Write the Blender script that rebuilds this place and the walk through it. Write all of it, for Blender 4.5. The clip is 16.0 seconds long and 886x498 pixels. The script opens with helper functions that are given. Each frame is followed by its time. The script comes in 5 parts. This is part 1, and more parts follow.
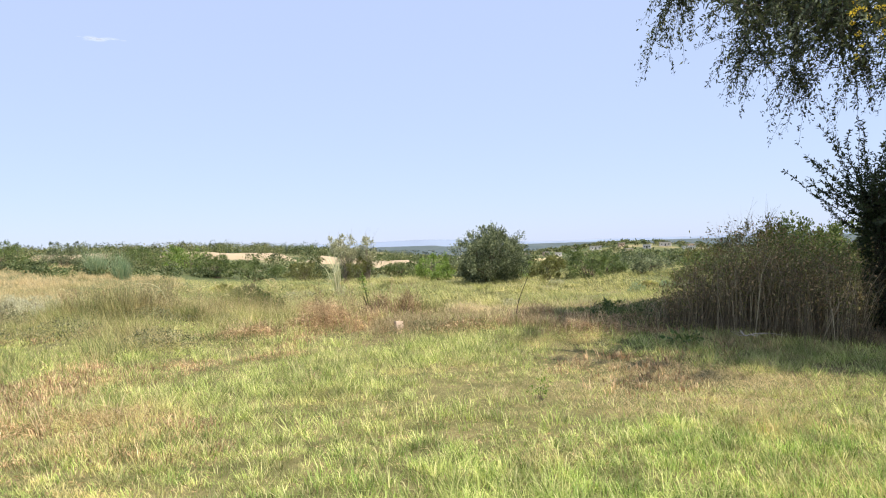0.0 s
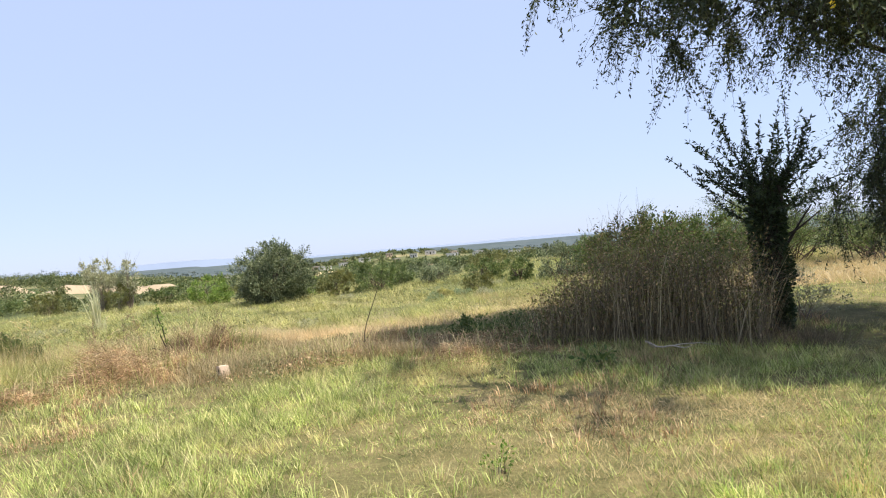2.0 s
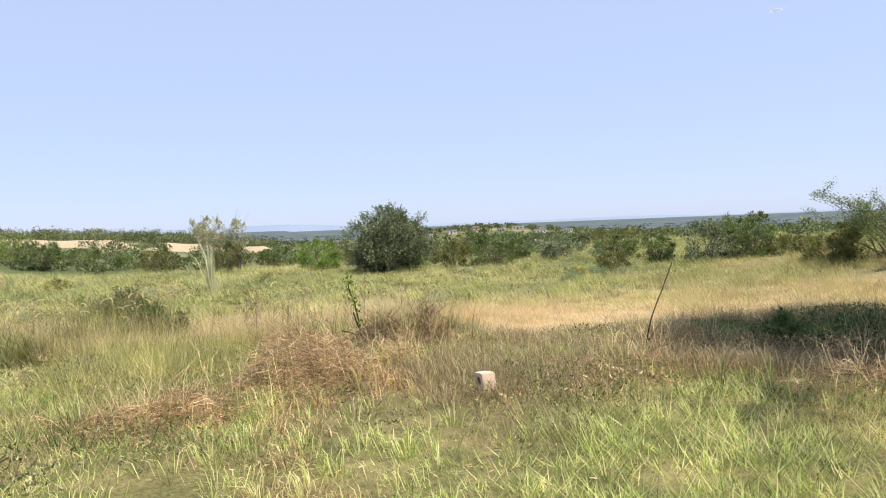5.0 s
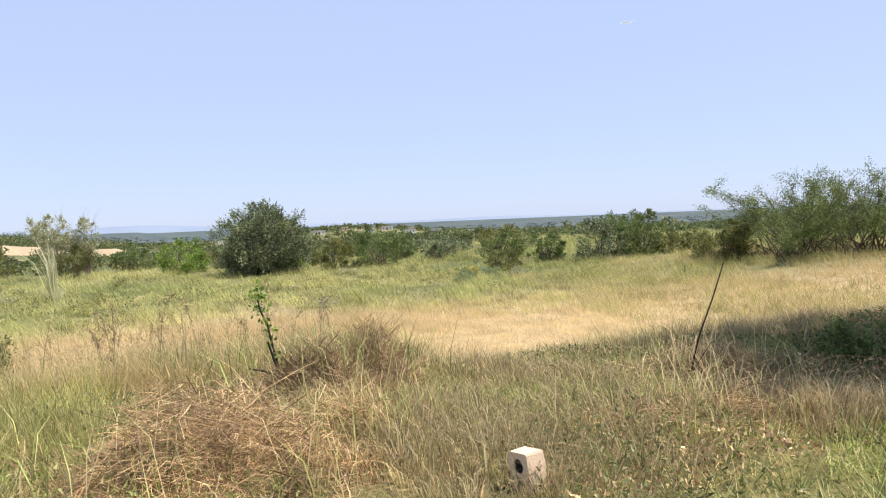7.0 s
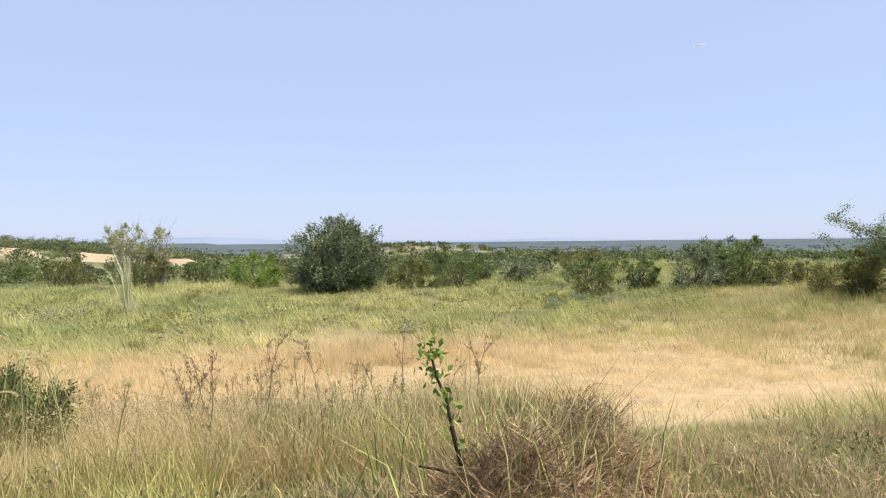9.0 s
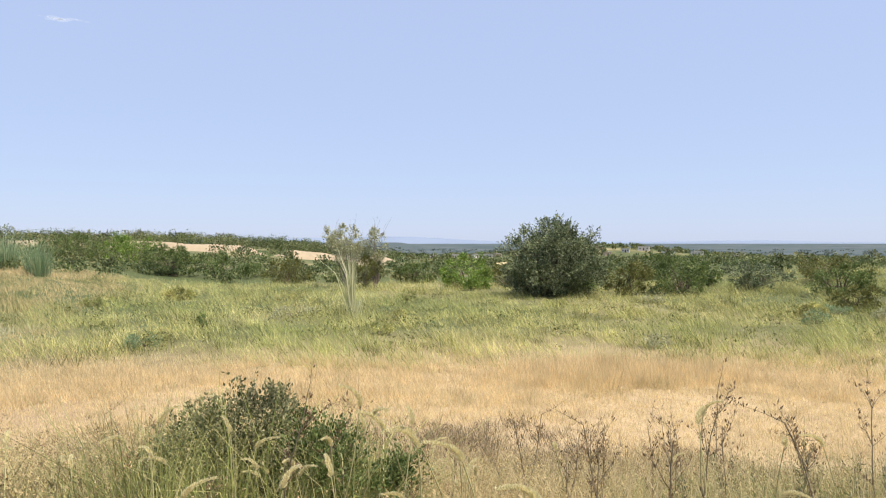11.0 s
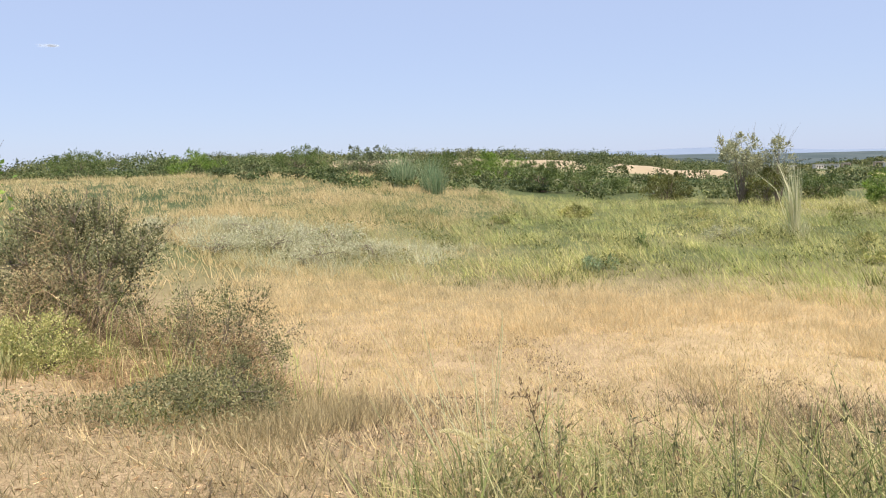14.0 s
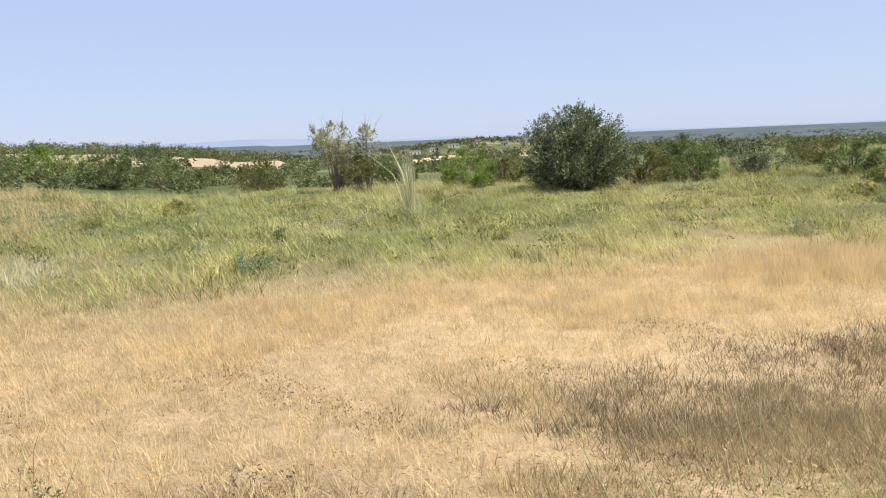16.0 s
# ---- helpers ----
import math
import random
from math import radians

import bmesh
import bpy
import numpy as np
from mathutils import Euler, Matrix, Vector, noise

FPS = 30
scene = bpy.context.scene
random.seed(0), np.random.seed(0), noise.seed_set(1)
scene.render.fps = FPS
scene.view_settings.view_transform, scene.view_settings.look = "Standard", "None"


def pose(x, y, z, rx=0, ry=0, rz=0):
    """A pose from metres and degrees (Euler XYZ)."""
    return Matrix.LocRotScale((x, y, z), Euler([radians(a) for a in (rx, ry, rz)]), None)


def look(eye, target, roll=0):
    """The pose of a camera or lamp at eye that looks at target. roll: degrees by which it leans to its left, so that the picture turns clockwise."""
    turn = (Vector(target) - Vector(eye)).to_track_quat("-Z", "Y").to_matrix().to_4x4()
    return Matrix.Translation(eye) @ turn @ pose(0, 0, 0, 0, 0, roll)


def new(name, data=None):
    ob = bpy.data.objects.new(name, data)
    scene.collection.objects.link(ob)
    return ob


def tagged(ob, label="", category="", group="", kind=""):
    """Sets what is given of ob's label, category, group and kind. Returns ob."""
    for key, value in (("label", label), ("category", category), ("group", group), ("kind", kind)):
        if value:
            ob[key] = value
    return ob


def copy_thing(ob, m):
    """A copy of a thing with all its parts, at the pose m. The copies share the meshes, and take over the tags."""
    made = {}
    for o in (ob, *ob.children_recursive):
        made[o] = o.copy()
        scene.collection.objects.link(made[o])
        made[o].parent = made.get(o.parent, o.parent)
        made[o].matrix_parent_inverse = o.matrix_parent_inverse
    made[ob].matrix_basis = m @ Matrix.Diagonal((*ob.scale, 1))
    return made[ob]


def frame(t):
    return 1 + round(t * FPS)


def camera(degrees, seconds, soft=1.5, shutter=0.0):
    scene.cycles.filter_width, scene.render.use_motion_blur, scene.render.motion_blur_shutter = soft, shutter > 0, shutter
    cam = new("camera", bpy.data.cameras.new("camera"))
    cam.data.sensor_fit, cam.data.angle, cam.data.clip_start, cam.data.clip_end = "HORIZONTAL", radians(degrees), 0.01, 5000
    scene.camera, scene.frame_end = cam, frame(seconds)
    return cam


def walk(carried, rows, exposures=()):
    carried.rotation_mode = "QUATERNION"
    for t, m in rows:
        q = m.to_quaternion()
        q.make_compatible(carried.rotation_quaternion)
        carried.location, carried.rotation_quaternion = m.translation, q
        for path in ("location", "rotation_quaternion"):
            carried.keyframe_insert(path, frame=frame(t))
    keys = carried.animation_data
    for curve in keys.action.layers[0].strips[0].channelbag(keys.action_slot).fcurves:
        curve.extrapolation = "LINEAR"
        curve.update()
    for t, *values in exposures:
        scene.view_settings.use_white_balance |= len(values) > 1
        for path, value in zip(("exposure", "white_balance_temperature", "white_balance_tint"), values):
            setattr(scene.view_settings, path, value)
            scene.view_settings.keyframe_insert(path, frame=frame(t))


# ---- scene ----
cam = camera(61.7, 16.0, soft=1.1)
PATH = [
    (0.0, (0.000, 0.000, 1.500), (0.000, 10.000, 1.448), -1.82),
    (0.5, (-0.246, 0.634, 1.453), (1.132, 10.539, 1.435), -2.22),
    (1.0, (-0.424, 1.238, 1.525), (1.843, 10.977, 1.438), -3.89),
    (1.5, (-0.598, 1.824, 1.550), (1.926, 11.500, 1.489), -4.93),
    (2.0, (-0.861, 2.450, 1.535), (2.216, 11.965, 1.487), -4.82),
    (2.5, (-1.074, 3.028, 1.512), (2.071, 12.519, 1.316), -3.98),
    (3.0, (-1.307, 3.561, 1.535), (0.991, 13.292, 1.425), -1.63),
    (3.5, (-1.585, 4.184, 1.521), (0.383, 13.987, 1.334), -1.38),
    (4.0, (-1.785, 4.831, 1.463), (0.068, 14.650, 1.075), -1.83),
    (4.2, (-1.881, 5.068, 1.497), (-0.089, 14.900, 1.133), -1.53),
    (6.3, (-2.337, 8.132, 1.374), (0.664, 17.665, 1.043), -3.48),
    (6.5, (-2.315, 8.323, 1.360), (0.899, 17.785, 0.997), -3.35),
    (7.0, (-2.334, 8.804, 1.399), (1.357, 18.090, 1.008), -2.33),
    (7.5, (-2.467, 9.306, 1.419), (1.408, 18.500, 0.729), -1.28),
    (8.0, (-2.508, 9.784, 1.401), (1.065, 19.122, 1.211), -1.71),
    (8.2, (-2.507, 9.956, 1.438), (0.892, 19.360, 1.361), -1.49),
    (10.3, (-3.111, 12.316, 1.445), (-1.166, 22.122, 1.193), -0.63),
    (10.5, (-3.220, 12.377, 1.479), (-1.576, 22.239, 1.250), -0.72),
    (11.0, (-3.627, 12.883, 1.514), (-3.159, 22.872, 1.425), -0.03),
    (11.5, (-4.218, 13.294, 1.538), (-5.092, 23.255, 1.420), 0.97),
    (12.0, (-4.844, 13.746, 1.530), (-6.741, 23.556, 1.133), 0.05),
    (12.5, (-5.542, 13.982, 1.521), (-8.423, 23.527, 0.750), -0.47),
    (13.0, (-6.267, 14.076, 1.570), (-9.990, 23.272, 0.319), -3.47),
    (13.5, (-6.894, 14.199, 1.579), (-10.837, 23.331, 0.546), -2.22),
    (14.0, (-7.648, 14.311, 1.555), (-11.196, 23.586, 0.372), -1.49),
    (14.5, (-8.304, 14.499, 1.485), (-10.810, 24.069, 0.024), -1.74),
    (15.0, (-9.004, 14.856, 1.425), (-9.766, 24.703, -0.140), -2.34),
    (15.5, (-9.494, 15.349, 1.443), (-8.628, 25.182, -0.157), -3.18),
    (16.0, (-9.889, 15.975, 1.490), (-7.730, 25.627, 0.012), -2.35),
]
walk(cam, [(t, look(eye, target, roll)) for t, eye, target, roll in PATH],
     [(0.0, 0.74), (2.0, 0.78), (4.2, 0.69), (7.0, 0.68), (8.2, 0.66), (10.3, 0.55), (16.0, 0.52)])

# ---- sky, sun, exposure ----
SUN_AT = Vector((0.54, -0.30, 1.26)).normalized()
world = bpy.data.worlds.new("sky")
scene.world = world
world.use_nodes = True
wn = world.node_tree
sky = wn.nodes.new("ShaderNodeTexSky")
sky.sky_type = "NISHITA"
sky.sun_disc = False
sky.sun_elevation = math.asin(SUN_AT.z)
sky.sun_rotation = math.atan2(SUN_AT.x, SUN_AT.y)
sky.air_density, sky.dust_density, sky.ozone_density = 1.0, 0.3, 5.0
haze = wn.nodes.new("ShaderNodeMix")
haze.data_type = "RGBA"
haze.inputs[0].default_value = 0.77
haze.inputs[7].default_value = (3.46, 4.06, 5.80, 1)
wn.links.new(sky.outputs["Color"], haze.inputs[6])
wn.links.new(haze.outputs[2], wn.nodes["Background"].inputs["Color"])
wn.nodes["Background"].inputs["Strength"].default_value = 0.11
sun = new("sun", bpy.data.lights.new("sun", "SUN"))
sun.data.energy, sun.data.angle, sun.data.color = 4.8, radians(0.53), (1.0, 0.93, 0.83)
sun.matrix_world = look(SUN_AT * 60, (0, 0, 0))

rng = np.random.default_rng(7)


# ---- materials ----
def nodes_of(name):
    m = bpy.data.materials.new(name)
    m.use_nodes = True
    nt = m.node_tree
    return m, nt, nt.nodes["Principled BSDF"]


def add(nt, kind, **values):
    n = nt.nodes.new("ShaderNode" + kind)
    for k, v in values.items():
        n.inputs[k].default_value = v
    return n


def ramp(nt, source, stops):
    r = nt.nodes.new("ShaderNodeValToRGB")
    while len(r.color_ramp.elements) < len(stops):
        r.color_ramp.elements.new(0.5)
    for e, (p, c) in zip(r.color_ramp.elements, stops):
        e.position, e.color = p, (*c, 1)
    nt.links.new(source, r.inputs["Fac"])
    return r.outputs["Color"]


def noise_of(nt, scale, detail=4.0, rough=0.6):
    g = nt.nodes.new("ShaderNodeNewGeometry")
    n = add(nt, "TexNoise", Scale=scale, Detail=detail, Roughness=rough)
    nt.links.new(g.outputs["Position"], n.inputs["Vector"])
    return n.outputs["Fac"]


def mix(nt, fac, a, b):
    m = nt.nodes.new("ShaderNodeMix")
    m.data_type = "RGBA"
    for sock, v in ((m.inputs[0], fac), (m.inputs[6], a), (m.inputs[7], b)):
        if isinstance(v, (int, float)):
            sock.default_value = v
        elif isinstance(v, tuple):
            sock.default_value = (*v, 1)
        else:
            nt.links.new(v, sock)
    return m.outputs[2]


def leafy(name, stops, patch=None, patch_scale=0.4, patch_band=(0.45, 0.62), rough=0.55, see_through=0.35, tufts=0.0, depth=1.0):
    """Leaf or blade material: each leaf takes its colour from stops; patches of patch's stops follow a noise over the ground; tufts differ at a finer scale."""
    m, nt, b = nodes_of(name)
    geo = nt.nodes.new("ShaderNodeNewGeometry")
    col = ramp(nt, geo.outputs["Random Per Island"], stops)
    if patch:
        other = ramp(nt, geo.outputs["Random Per Island"], patch)
        w = add(nt, "MapRange", **{"From Min": patch_band[0], "From Max": patch_band[1]})
        nt.links.new(noise_of(nt, patch_scale, 3.0), w.inputs["Value"])
        col = mix(nt, w.outputs["Result"], col, other)
    if tufts:
        fine = ramp(nt, noise_of(nt, tufts, 2.0), [(q, tuple(1.0 + depth * (v - 1.0) for v in c)) for q, c in ((0.33, (0.58, 0.58, 0.56)), (0.5, (1.08, 1.06, 1.04)), (0.67, (1.48, 1.42, 1.34)))])
        tint = nt.nodes.new("ShaderNodeMix")
        tint.data_type, tint.blend_type = "RGBA", "MULTIPLY"
        tint.inputs[0].default_value = 1.0
        nt.links.new(col, tint.inputs[6])
        nt.links.new(fine, tint.inputs[7])
        col = tint.outputs[2]
    nt.links.new(col, b.inputs["Base Color"])
    b.inputs["Roughness"].default_value = rough
    b.inputs["Specular IOR Level"].default_value = 0.3
    tr = nt.nodes.new("ShaderNodeBsdfTranslucent")
    nt.links.new(col, tr.inputs["Color"])
    ms = add(nt, "MixShader", Fac=see_through)
    nt.links.new(b.outputs["BSDF"], ms.inputs[1])
    nt.links.new(tr.outputs["BSDF"], ms.inputs[2])
    nt.links.new(ms.outputs["Shader"], nt.nodes["Material Output"].inputs["Surface"])
    return m


def rough_mat(name, c1, c2, scale, bump=0.3, fine=40.0, rough=0.9):
    m, nt, b = nodes_of(name)
    col = mix(nt, noise_of(nt, scale), c1, c2)
    grain = noise_of(nt, fine, 6.0, 0.7)
    col = mix(nt, ramp(nt, grain, [(0.42, (0, 0, 0)), (0.75, (0.35, 0.35, 0.35))]), col, tuple(v * 0.6 for v in c1))
    nt.links.new(col, b.inputs["Base Color"])
    b.inputs["Roughness"].default_value = rough
    b.inputs["Specular IOR Level"].default_value = 0.2
    bp = add(nt, "Bump", Strength=bump, Distance=0.02)
    nt.links.new(grain, bp.inputs["Height"])
    nt.links.new(bp.outputs["Normal"], b.inputs["Normal"])
    return m


def ground_mat():
    m, nt, b = nodes_of("ground_soil")
    turf = ramp(nt, noise_of(nt, 1.6, 10.0, 0.8), [(0.3, (0.075, 0.08, 0.03)), (0.5, (0.16, 0.145, 0.06)), (0.7, (0.30, 0.235, 0.115))])
    thatch = ramp(nt, noise_of(nt, 1.5, 10.0, 0.8), [(0.3, (0.30, 0.21, 0.12)), (0.5, (0.46, 0.35, 0.20)), (0.7, (0.55, 0.40, 0.25))])
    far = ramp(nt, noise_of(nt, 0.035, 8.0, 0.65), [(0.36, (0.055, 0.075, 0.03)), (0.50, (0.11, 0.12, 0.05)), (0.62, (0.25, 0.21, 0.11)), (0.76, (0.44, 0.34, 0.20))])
    # Blue-grey of distance haze, painted into the far ground's colour.
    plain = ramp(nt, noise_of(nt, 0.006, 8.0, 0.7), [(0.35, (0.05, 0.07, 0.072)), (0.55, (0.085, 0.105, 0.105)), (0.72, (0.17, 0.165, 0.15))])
    geo = nt.nodes.new("ShaderNodeNewGeometry")
    xyz = nt.nodes.new("ShaderNodeSeparateXYZ")
    nt.links.new(geo.outputs["Position"], xyz.inputs[0])
    low = add(nt, "MapRange", **{"From Min": -0.12, "From Max": -0.75})
    nt.links.new(xyz.outputs["Z"], low.inputs["Value"])
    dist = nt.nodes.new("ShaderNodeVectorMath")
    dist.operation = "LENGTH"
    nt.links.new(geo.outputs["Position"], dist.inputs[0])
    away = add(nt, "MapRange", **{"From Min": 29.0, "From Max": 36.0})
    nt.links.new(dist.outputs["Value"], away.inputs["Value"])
    haze_far = add(nt, "MapRange", **{"From Min": 420.0, "From Max": 900.0})
    nt.links.new(dist.outputs["Value"], haze_far.inputs["Value"])
    west = add(nt, "MapRange", **{"From Min": -7.6, "From Max": -9.4})
    nt.links.new(xyz.outputs["X"], west.inputs["Value"])
    north = add(nt, "MapRange", **{"From Min": 14.6, "From Max": 16.2})
    nt.links.new(xyz.outputs["Y"], north.inputs["Value"])
    both = nt.nodes.new("ShaderNodeMath")
    both.operation = "MULTIPLY"
    nt.links.new(west.outputs["Result"], both.inputs[0])
    nt.links.new(north.outputs["Result"], both.inputs[1])
    bare = ramp(nt, noise_of(nt, 2.2, 10.0, 0.8), [(0.3, (0.24, 0.175, 0.10)), (0.5, (0.39, 0.29, 0.17)), (0.7, (0.50, 0.37, 0.225))])
    col = mix(nt, low.outputs["Result"], turf, thatch)
    col = mix(nt, both.outputs["Value"], col, bare)
    speck = ramp(nt, noise_of(nt, 38.0, 6.0, 0.75), [(0.38, (0.55, 0.52, 0.48)), (0.55, (1.0, 1.0, 1.0)), (0.68, (1.35, 1.32, 1.25))])
    dapple = nt.nodes.new("ShaderNodeMix")
    dapple.data_type, dapple.blend_type = "RGBA", "MULTIPLY"
    dapple.inputs[0].default_value = 0.9
    nt.links.new(col, dapple.inputs[6])
    nt.links.new(speck, dapple.inputs[7])
    col = dapple.outputs[2]
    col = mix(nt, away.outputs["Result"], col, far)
    col = mix(nt, haze_far.outputs["Result"], col, plain)
    nt.links.new(col, b.inputs["Base Color"])
    b.inputs["Roughness"].default_value = 0.95
    b.inputs["Specular IOR Level"].default_value = 0.1
    bp = add(nt, "Bump", Strength=0.6, Distance=0.04)
    nt.links.new(noise_of(nt, 14.0, 8.0, 0.7), bp.inputs["Height"])
    nt.links.new(bp.outputs["Normal"], b.inputs["Normal"])
    return m


SOIL = ground_mat()
LAWN = leafy("lawn_blades", [(0.0, (0.11, 0.16, 0.035)), (0.3, (0.28, 0.36, 0.085)), (0.7, (0.51, 0.56, 0.19)), (1.0, (0.70, 0.64, 0.33))],
             [(0.0, (0.40, 0.38, 0.14)), (0.4, (0.58, 0.51, 0.23)), (1.0, (0.52, 0.37, 0.19))], 0.55, (0.52, 0.68), tufts=3.2)
LUSH = leafy("lush_blades", [(0.0, (0.09, 0.16, 0.025)), (0.4, (0.22, 0.34, 0.06)), (0.8, (0.39, 0.51, 0.13)), (1.0, (0.58, 0.58, 0.24))], tufts=3.2)
STRAW = leafy("straw_blades", [(0.0, (0.61, 0.485, 0.265)), (0.5, (0.74, 0.60, 0.35)), (0.9, (0.66, 0.535, 0.305)), (1.0, (0.44, 0.355, 0.20))],
              [(0.0, (0.55, 0.44, 0.23)), (0.6, (0.68, 0.55, 0.31)), (1.0, (0.44, 0.37, 0.18))], 0.35, (0.50, 0.68), see_through=0.5, tufts=1.7, depth=0.4)
MEADOW = leafy("meadow_blades", [(0.0, (0.22, 0.25, 0.075)), (0.4, (0.38, 0.38, 0.13)), (0.8, (0.52, 0.48, 0.20)), (1.0, (0.60, 0.50, 0.27))],
               [(0.0, (0.17, 0.22, 0.06)), (0.5, (0.29, 0.32, 0.10)), (1.0, (0.46, 0.43, 0.18))], 0.16, (0.44, 0.60), tufts=1.3)
BANK = leafy("bank_weed_blades", [(0.0, (0.14, 0.15, 0.055)), (0.35, (0.31, 0.28, 0.12)), (0.7, (0.54, 0.46, 0.23)), (1.0, (0.36, 0.27, 0.14))],
             [(0.0, (0.13, 0.18, 0.05)), (0.6, (0.27, 0.30, 0.10)), (1.0, (0.50, 0.46, 0.21))], 0.8, (0.46, 0.58), tufts=3.0)
FIELD = leafy("dry_field_blades", [(0.0, (0.52, 0.39, 0.19)), (0.5, (0.62, 0.47, 0.25)), (1.0, (0.44, 0.36, 0.16))],
              [(0.0, (0.30, 0.30, 0.11)), (0.5, (0.42, 0.37, 0.16)), (1.0, (0.36, 0.26, 0.13))], 0.10, (0.47, 0.58))
FOOT = leafy("olive_tan_blades", [(0.0, (0.20, 0.17, 0.08)), (0.5, (0.34, 0.27, 0.14)), (1.0, (0.50, 0.40, 0.22))])
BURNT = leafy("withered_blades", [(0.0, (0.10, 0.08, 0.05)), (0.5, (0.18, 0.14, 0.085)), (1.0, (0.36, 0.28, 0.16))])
DEAD = leafy("dead_stems", [(0.0, (0.15, 0.085, 0.045)), (0.4, (0.34, 0.22, 0.115)), (0.8, (0.55, 0.38, 0.20)), (1.0, (0.70, 0.54, 0.32))], see_through=0.15, tufts=3.5)
GREYTWIG = leafy("grey_dead_twigs", [(0.0, (0.12, 0.08, 0.042)), (0.5, (0.27, 0.185, 0.10)), (1.0, (0.52, 0.38, 0.21))], see_through=0.05, tufts=3.0)
DARKLEAF = leafy("dark_grey_green_leaves", [(0.0, (0.045, 0.065, 0.03)), (0.5, (0.13, 0.165, 0.08)), (1.0, (0.36, 0.39, 0.22))], see_through=0.25, tufts=1.6)
OLIVE = leafy("olive_leaves", [(0.0, (0.08, 0.10, 0.03)), (0.5, (0.16, 0.17, 0.05)), (1.0, (0.28, 0.26, 0.09))], tufts=1.8)
GREEN = leafy("bright_green_leaves", [(0.0, (0.08, 0.15, 0.025)), (0.5, (0.16, 0.26, 0.045)), (1.0, (0.32, 0.38, 0.09))], tufts=1.6)
MIDGREEN = leafy("mid_green_leaves", [(0.0, (0.06, 0.10, 0.03)), (0.5, (0.12, 0.17, 0.05)), (1.0, (0.24, 0.27, 0.09))], tufts=1.6)
PALE = leafy("pale_dusty_leaves", [(0.0, (0.20, 0.22, 0.11)), (0.5, (0.40, 0.40, 0.23)), (1.0, (0.64, 0.60, 0.40))])
SILVER = leafy("silver_grey_leaves", [(0.0, (0.38, 0.38, 0.22)), (0.5, (0.56, 0.54, 0.34)), (1.0, (0.66, 0.62, 0.43))])
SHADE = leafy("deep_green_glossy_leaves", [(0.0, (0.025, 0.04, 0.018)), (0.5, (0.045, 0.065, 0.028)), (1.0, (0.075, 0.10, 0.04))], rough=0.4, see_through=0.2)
FEATHER = leafy("fine_tree_leaflets", [(0.0, (0.03, 0.045, 0.022)), (0.6, (0.06, 0.08, 0.04)), (1.0, (0.13, 0.15, 0.06))], see_through=0.22, tufts=0.9)
SPIKE = leafy("grey_green_weed_leaves", [(0.0, (0.09, 0.105, 0.045)), (0.6, (0.21, 0.215, 0.10)), (1.0, (0.42, 0.38, 0.21))], tufts=2.5)
REED = leafy("reed_blades", [(0.0, (0.13, 0.21, 0.10)), (0.5, (0.25, 0.34, 0.17)), (1.0, (0.48, 0.49, 0.28))])
STALK = leafy("dry_reed_stalks", [(0.0, (0.10, 0.078, 0.045)), (0.5, (0.20, 0.155, 0.09)), (0.85, (0.36, 0.29, 0.17)), (1.0, (0.55, 0.46, 0.28))], see_through=0.1)
PALETUFT = leafy("pale_reed_blades", [(0.0, (0.40, 0.43, 0.21)), (0.4, (0.62, 0.60, 0.36)), (1.0, (0.78, 0.72, 0.48))])
BLOSSOM = leafy("yellow_blossom", [(0.0, (0.72, 0.52, 0.03)), (1.0, (0.85, 0.68, 0.08))], see_through=0.4)
SEED = leafy("pale_seed_bristles", [(0.0, (0.72, 0.64, 0.34)), (1.0, (0.84, 0.76, 0.48))], see_through=0.5)
WOODS = leafy("scrub_foliage", [(0.0, (0.05, 0.08, 0.028)), (0.5, (0.10, 0.135, 0.048)), (1.0, (0.20, 0.225, 0.09))],
              [(0.0, (0.08, 0.10, 0.035)), (0.5, (0.14, 0.155, 0.06)), (1.0, (0.26, 0.25, 0.11))], 0.03, (0.42, 0.58), tufts=0.35)
# Leaf colour greyed to stand in for the air haze over distant trees.
HAZEWOODS = leafy("haze_greyed_scrub", [(0.0, (0.09, 0.12, 0.10)), (1.0, (0.17, 0.19, 0.16))])
BARK = rough_mat("brown_bark", (0.09, 0.065, 0.045), (0.17, 0.125, 0.09), 6.0, 0.8, 30.0)
DARKBARK = rough_mat("dark_brown_bark", (0.035, 0.028, 0.022), (0.07, 0.055, 0.042), 6.0, 0.8, 30.0)
GREYBARK = rough_mat("grey_bark", (0.16, 0.125, 0.095), (0.27, 0.22, 0.17), 8.0, 0.6, 40.0)
PALEBARK = rough_mat("bleached_bark", (0.42, 0.36, 0.29), (0.55, 0.48, 0.39), 9.0, 0.5, 45.0)
SAND = rough_mat("bare_sandy_earth", (0.32, 0.25, 0.16), (0.41, 0.32, 0.205), 0.15, 0.5, 1.2)
STRAWEARTH = rough_mat("mown_straw_field", (0.52, 0.41, 0.21), (0.62, 0.50, 0.28), 0.10, 0.4, 1.0)
CEMENT = rough_mat("weathered_cream_cement", (0.64, 0.47, 0.33), (0.72, 0.57, 0.42), 7.0, 0.3, 90.0)
WHITEWASH = rough_mat("whitewashed_wall", (0.74, 0.70, 0.62), (0.64, 0.58, 0.50), 0.6, 0.1, 5.0)
OCHREWALL = rough_mat("ochre_wall", (0.60, 0.47, 0.33), (0.50, 0.38, 0.26), 0.6, 0.1, 5.0)
ROOFSLAB = rough_mat("grey_roof_slab", (0.45, 0.41, 0.37), (0.36, 0.33, 0.30), 0.6, 0.1, 5.0)
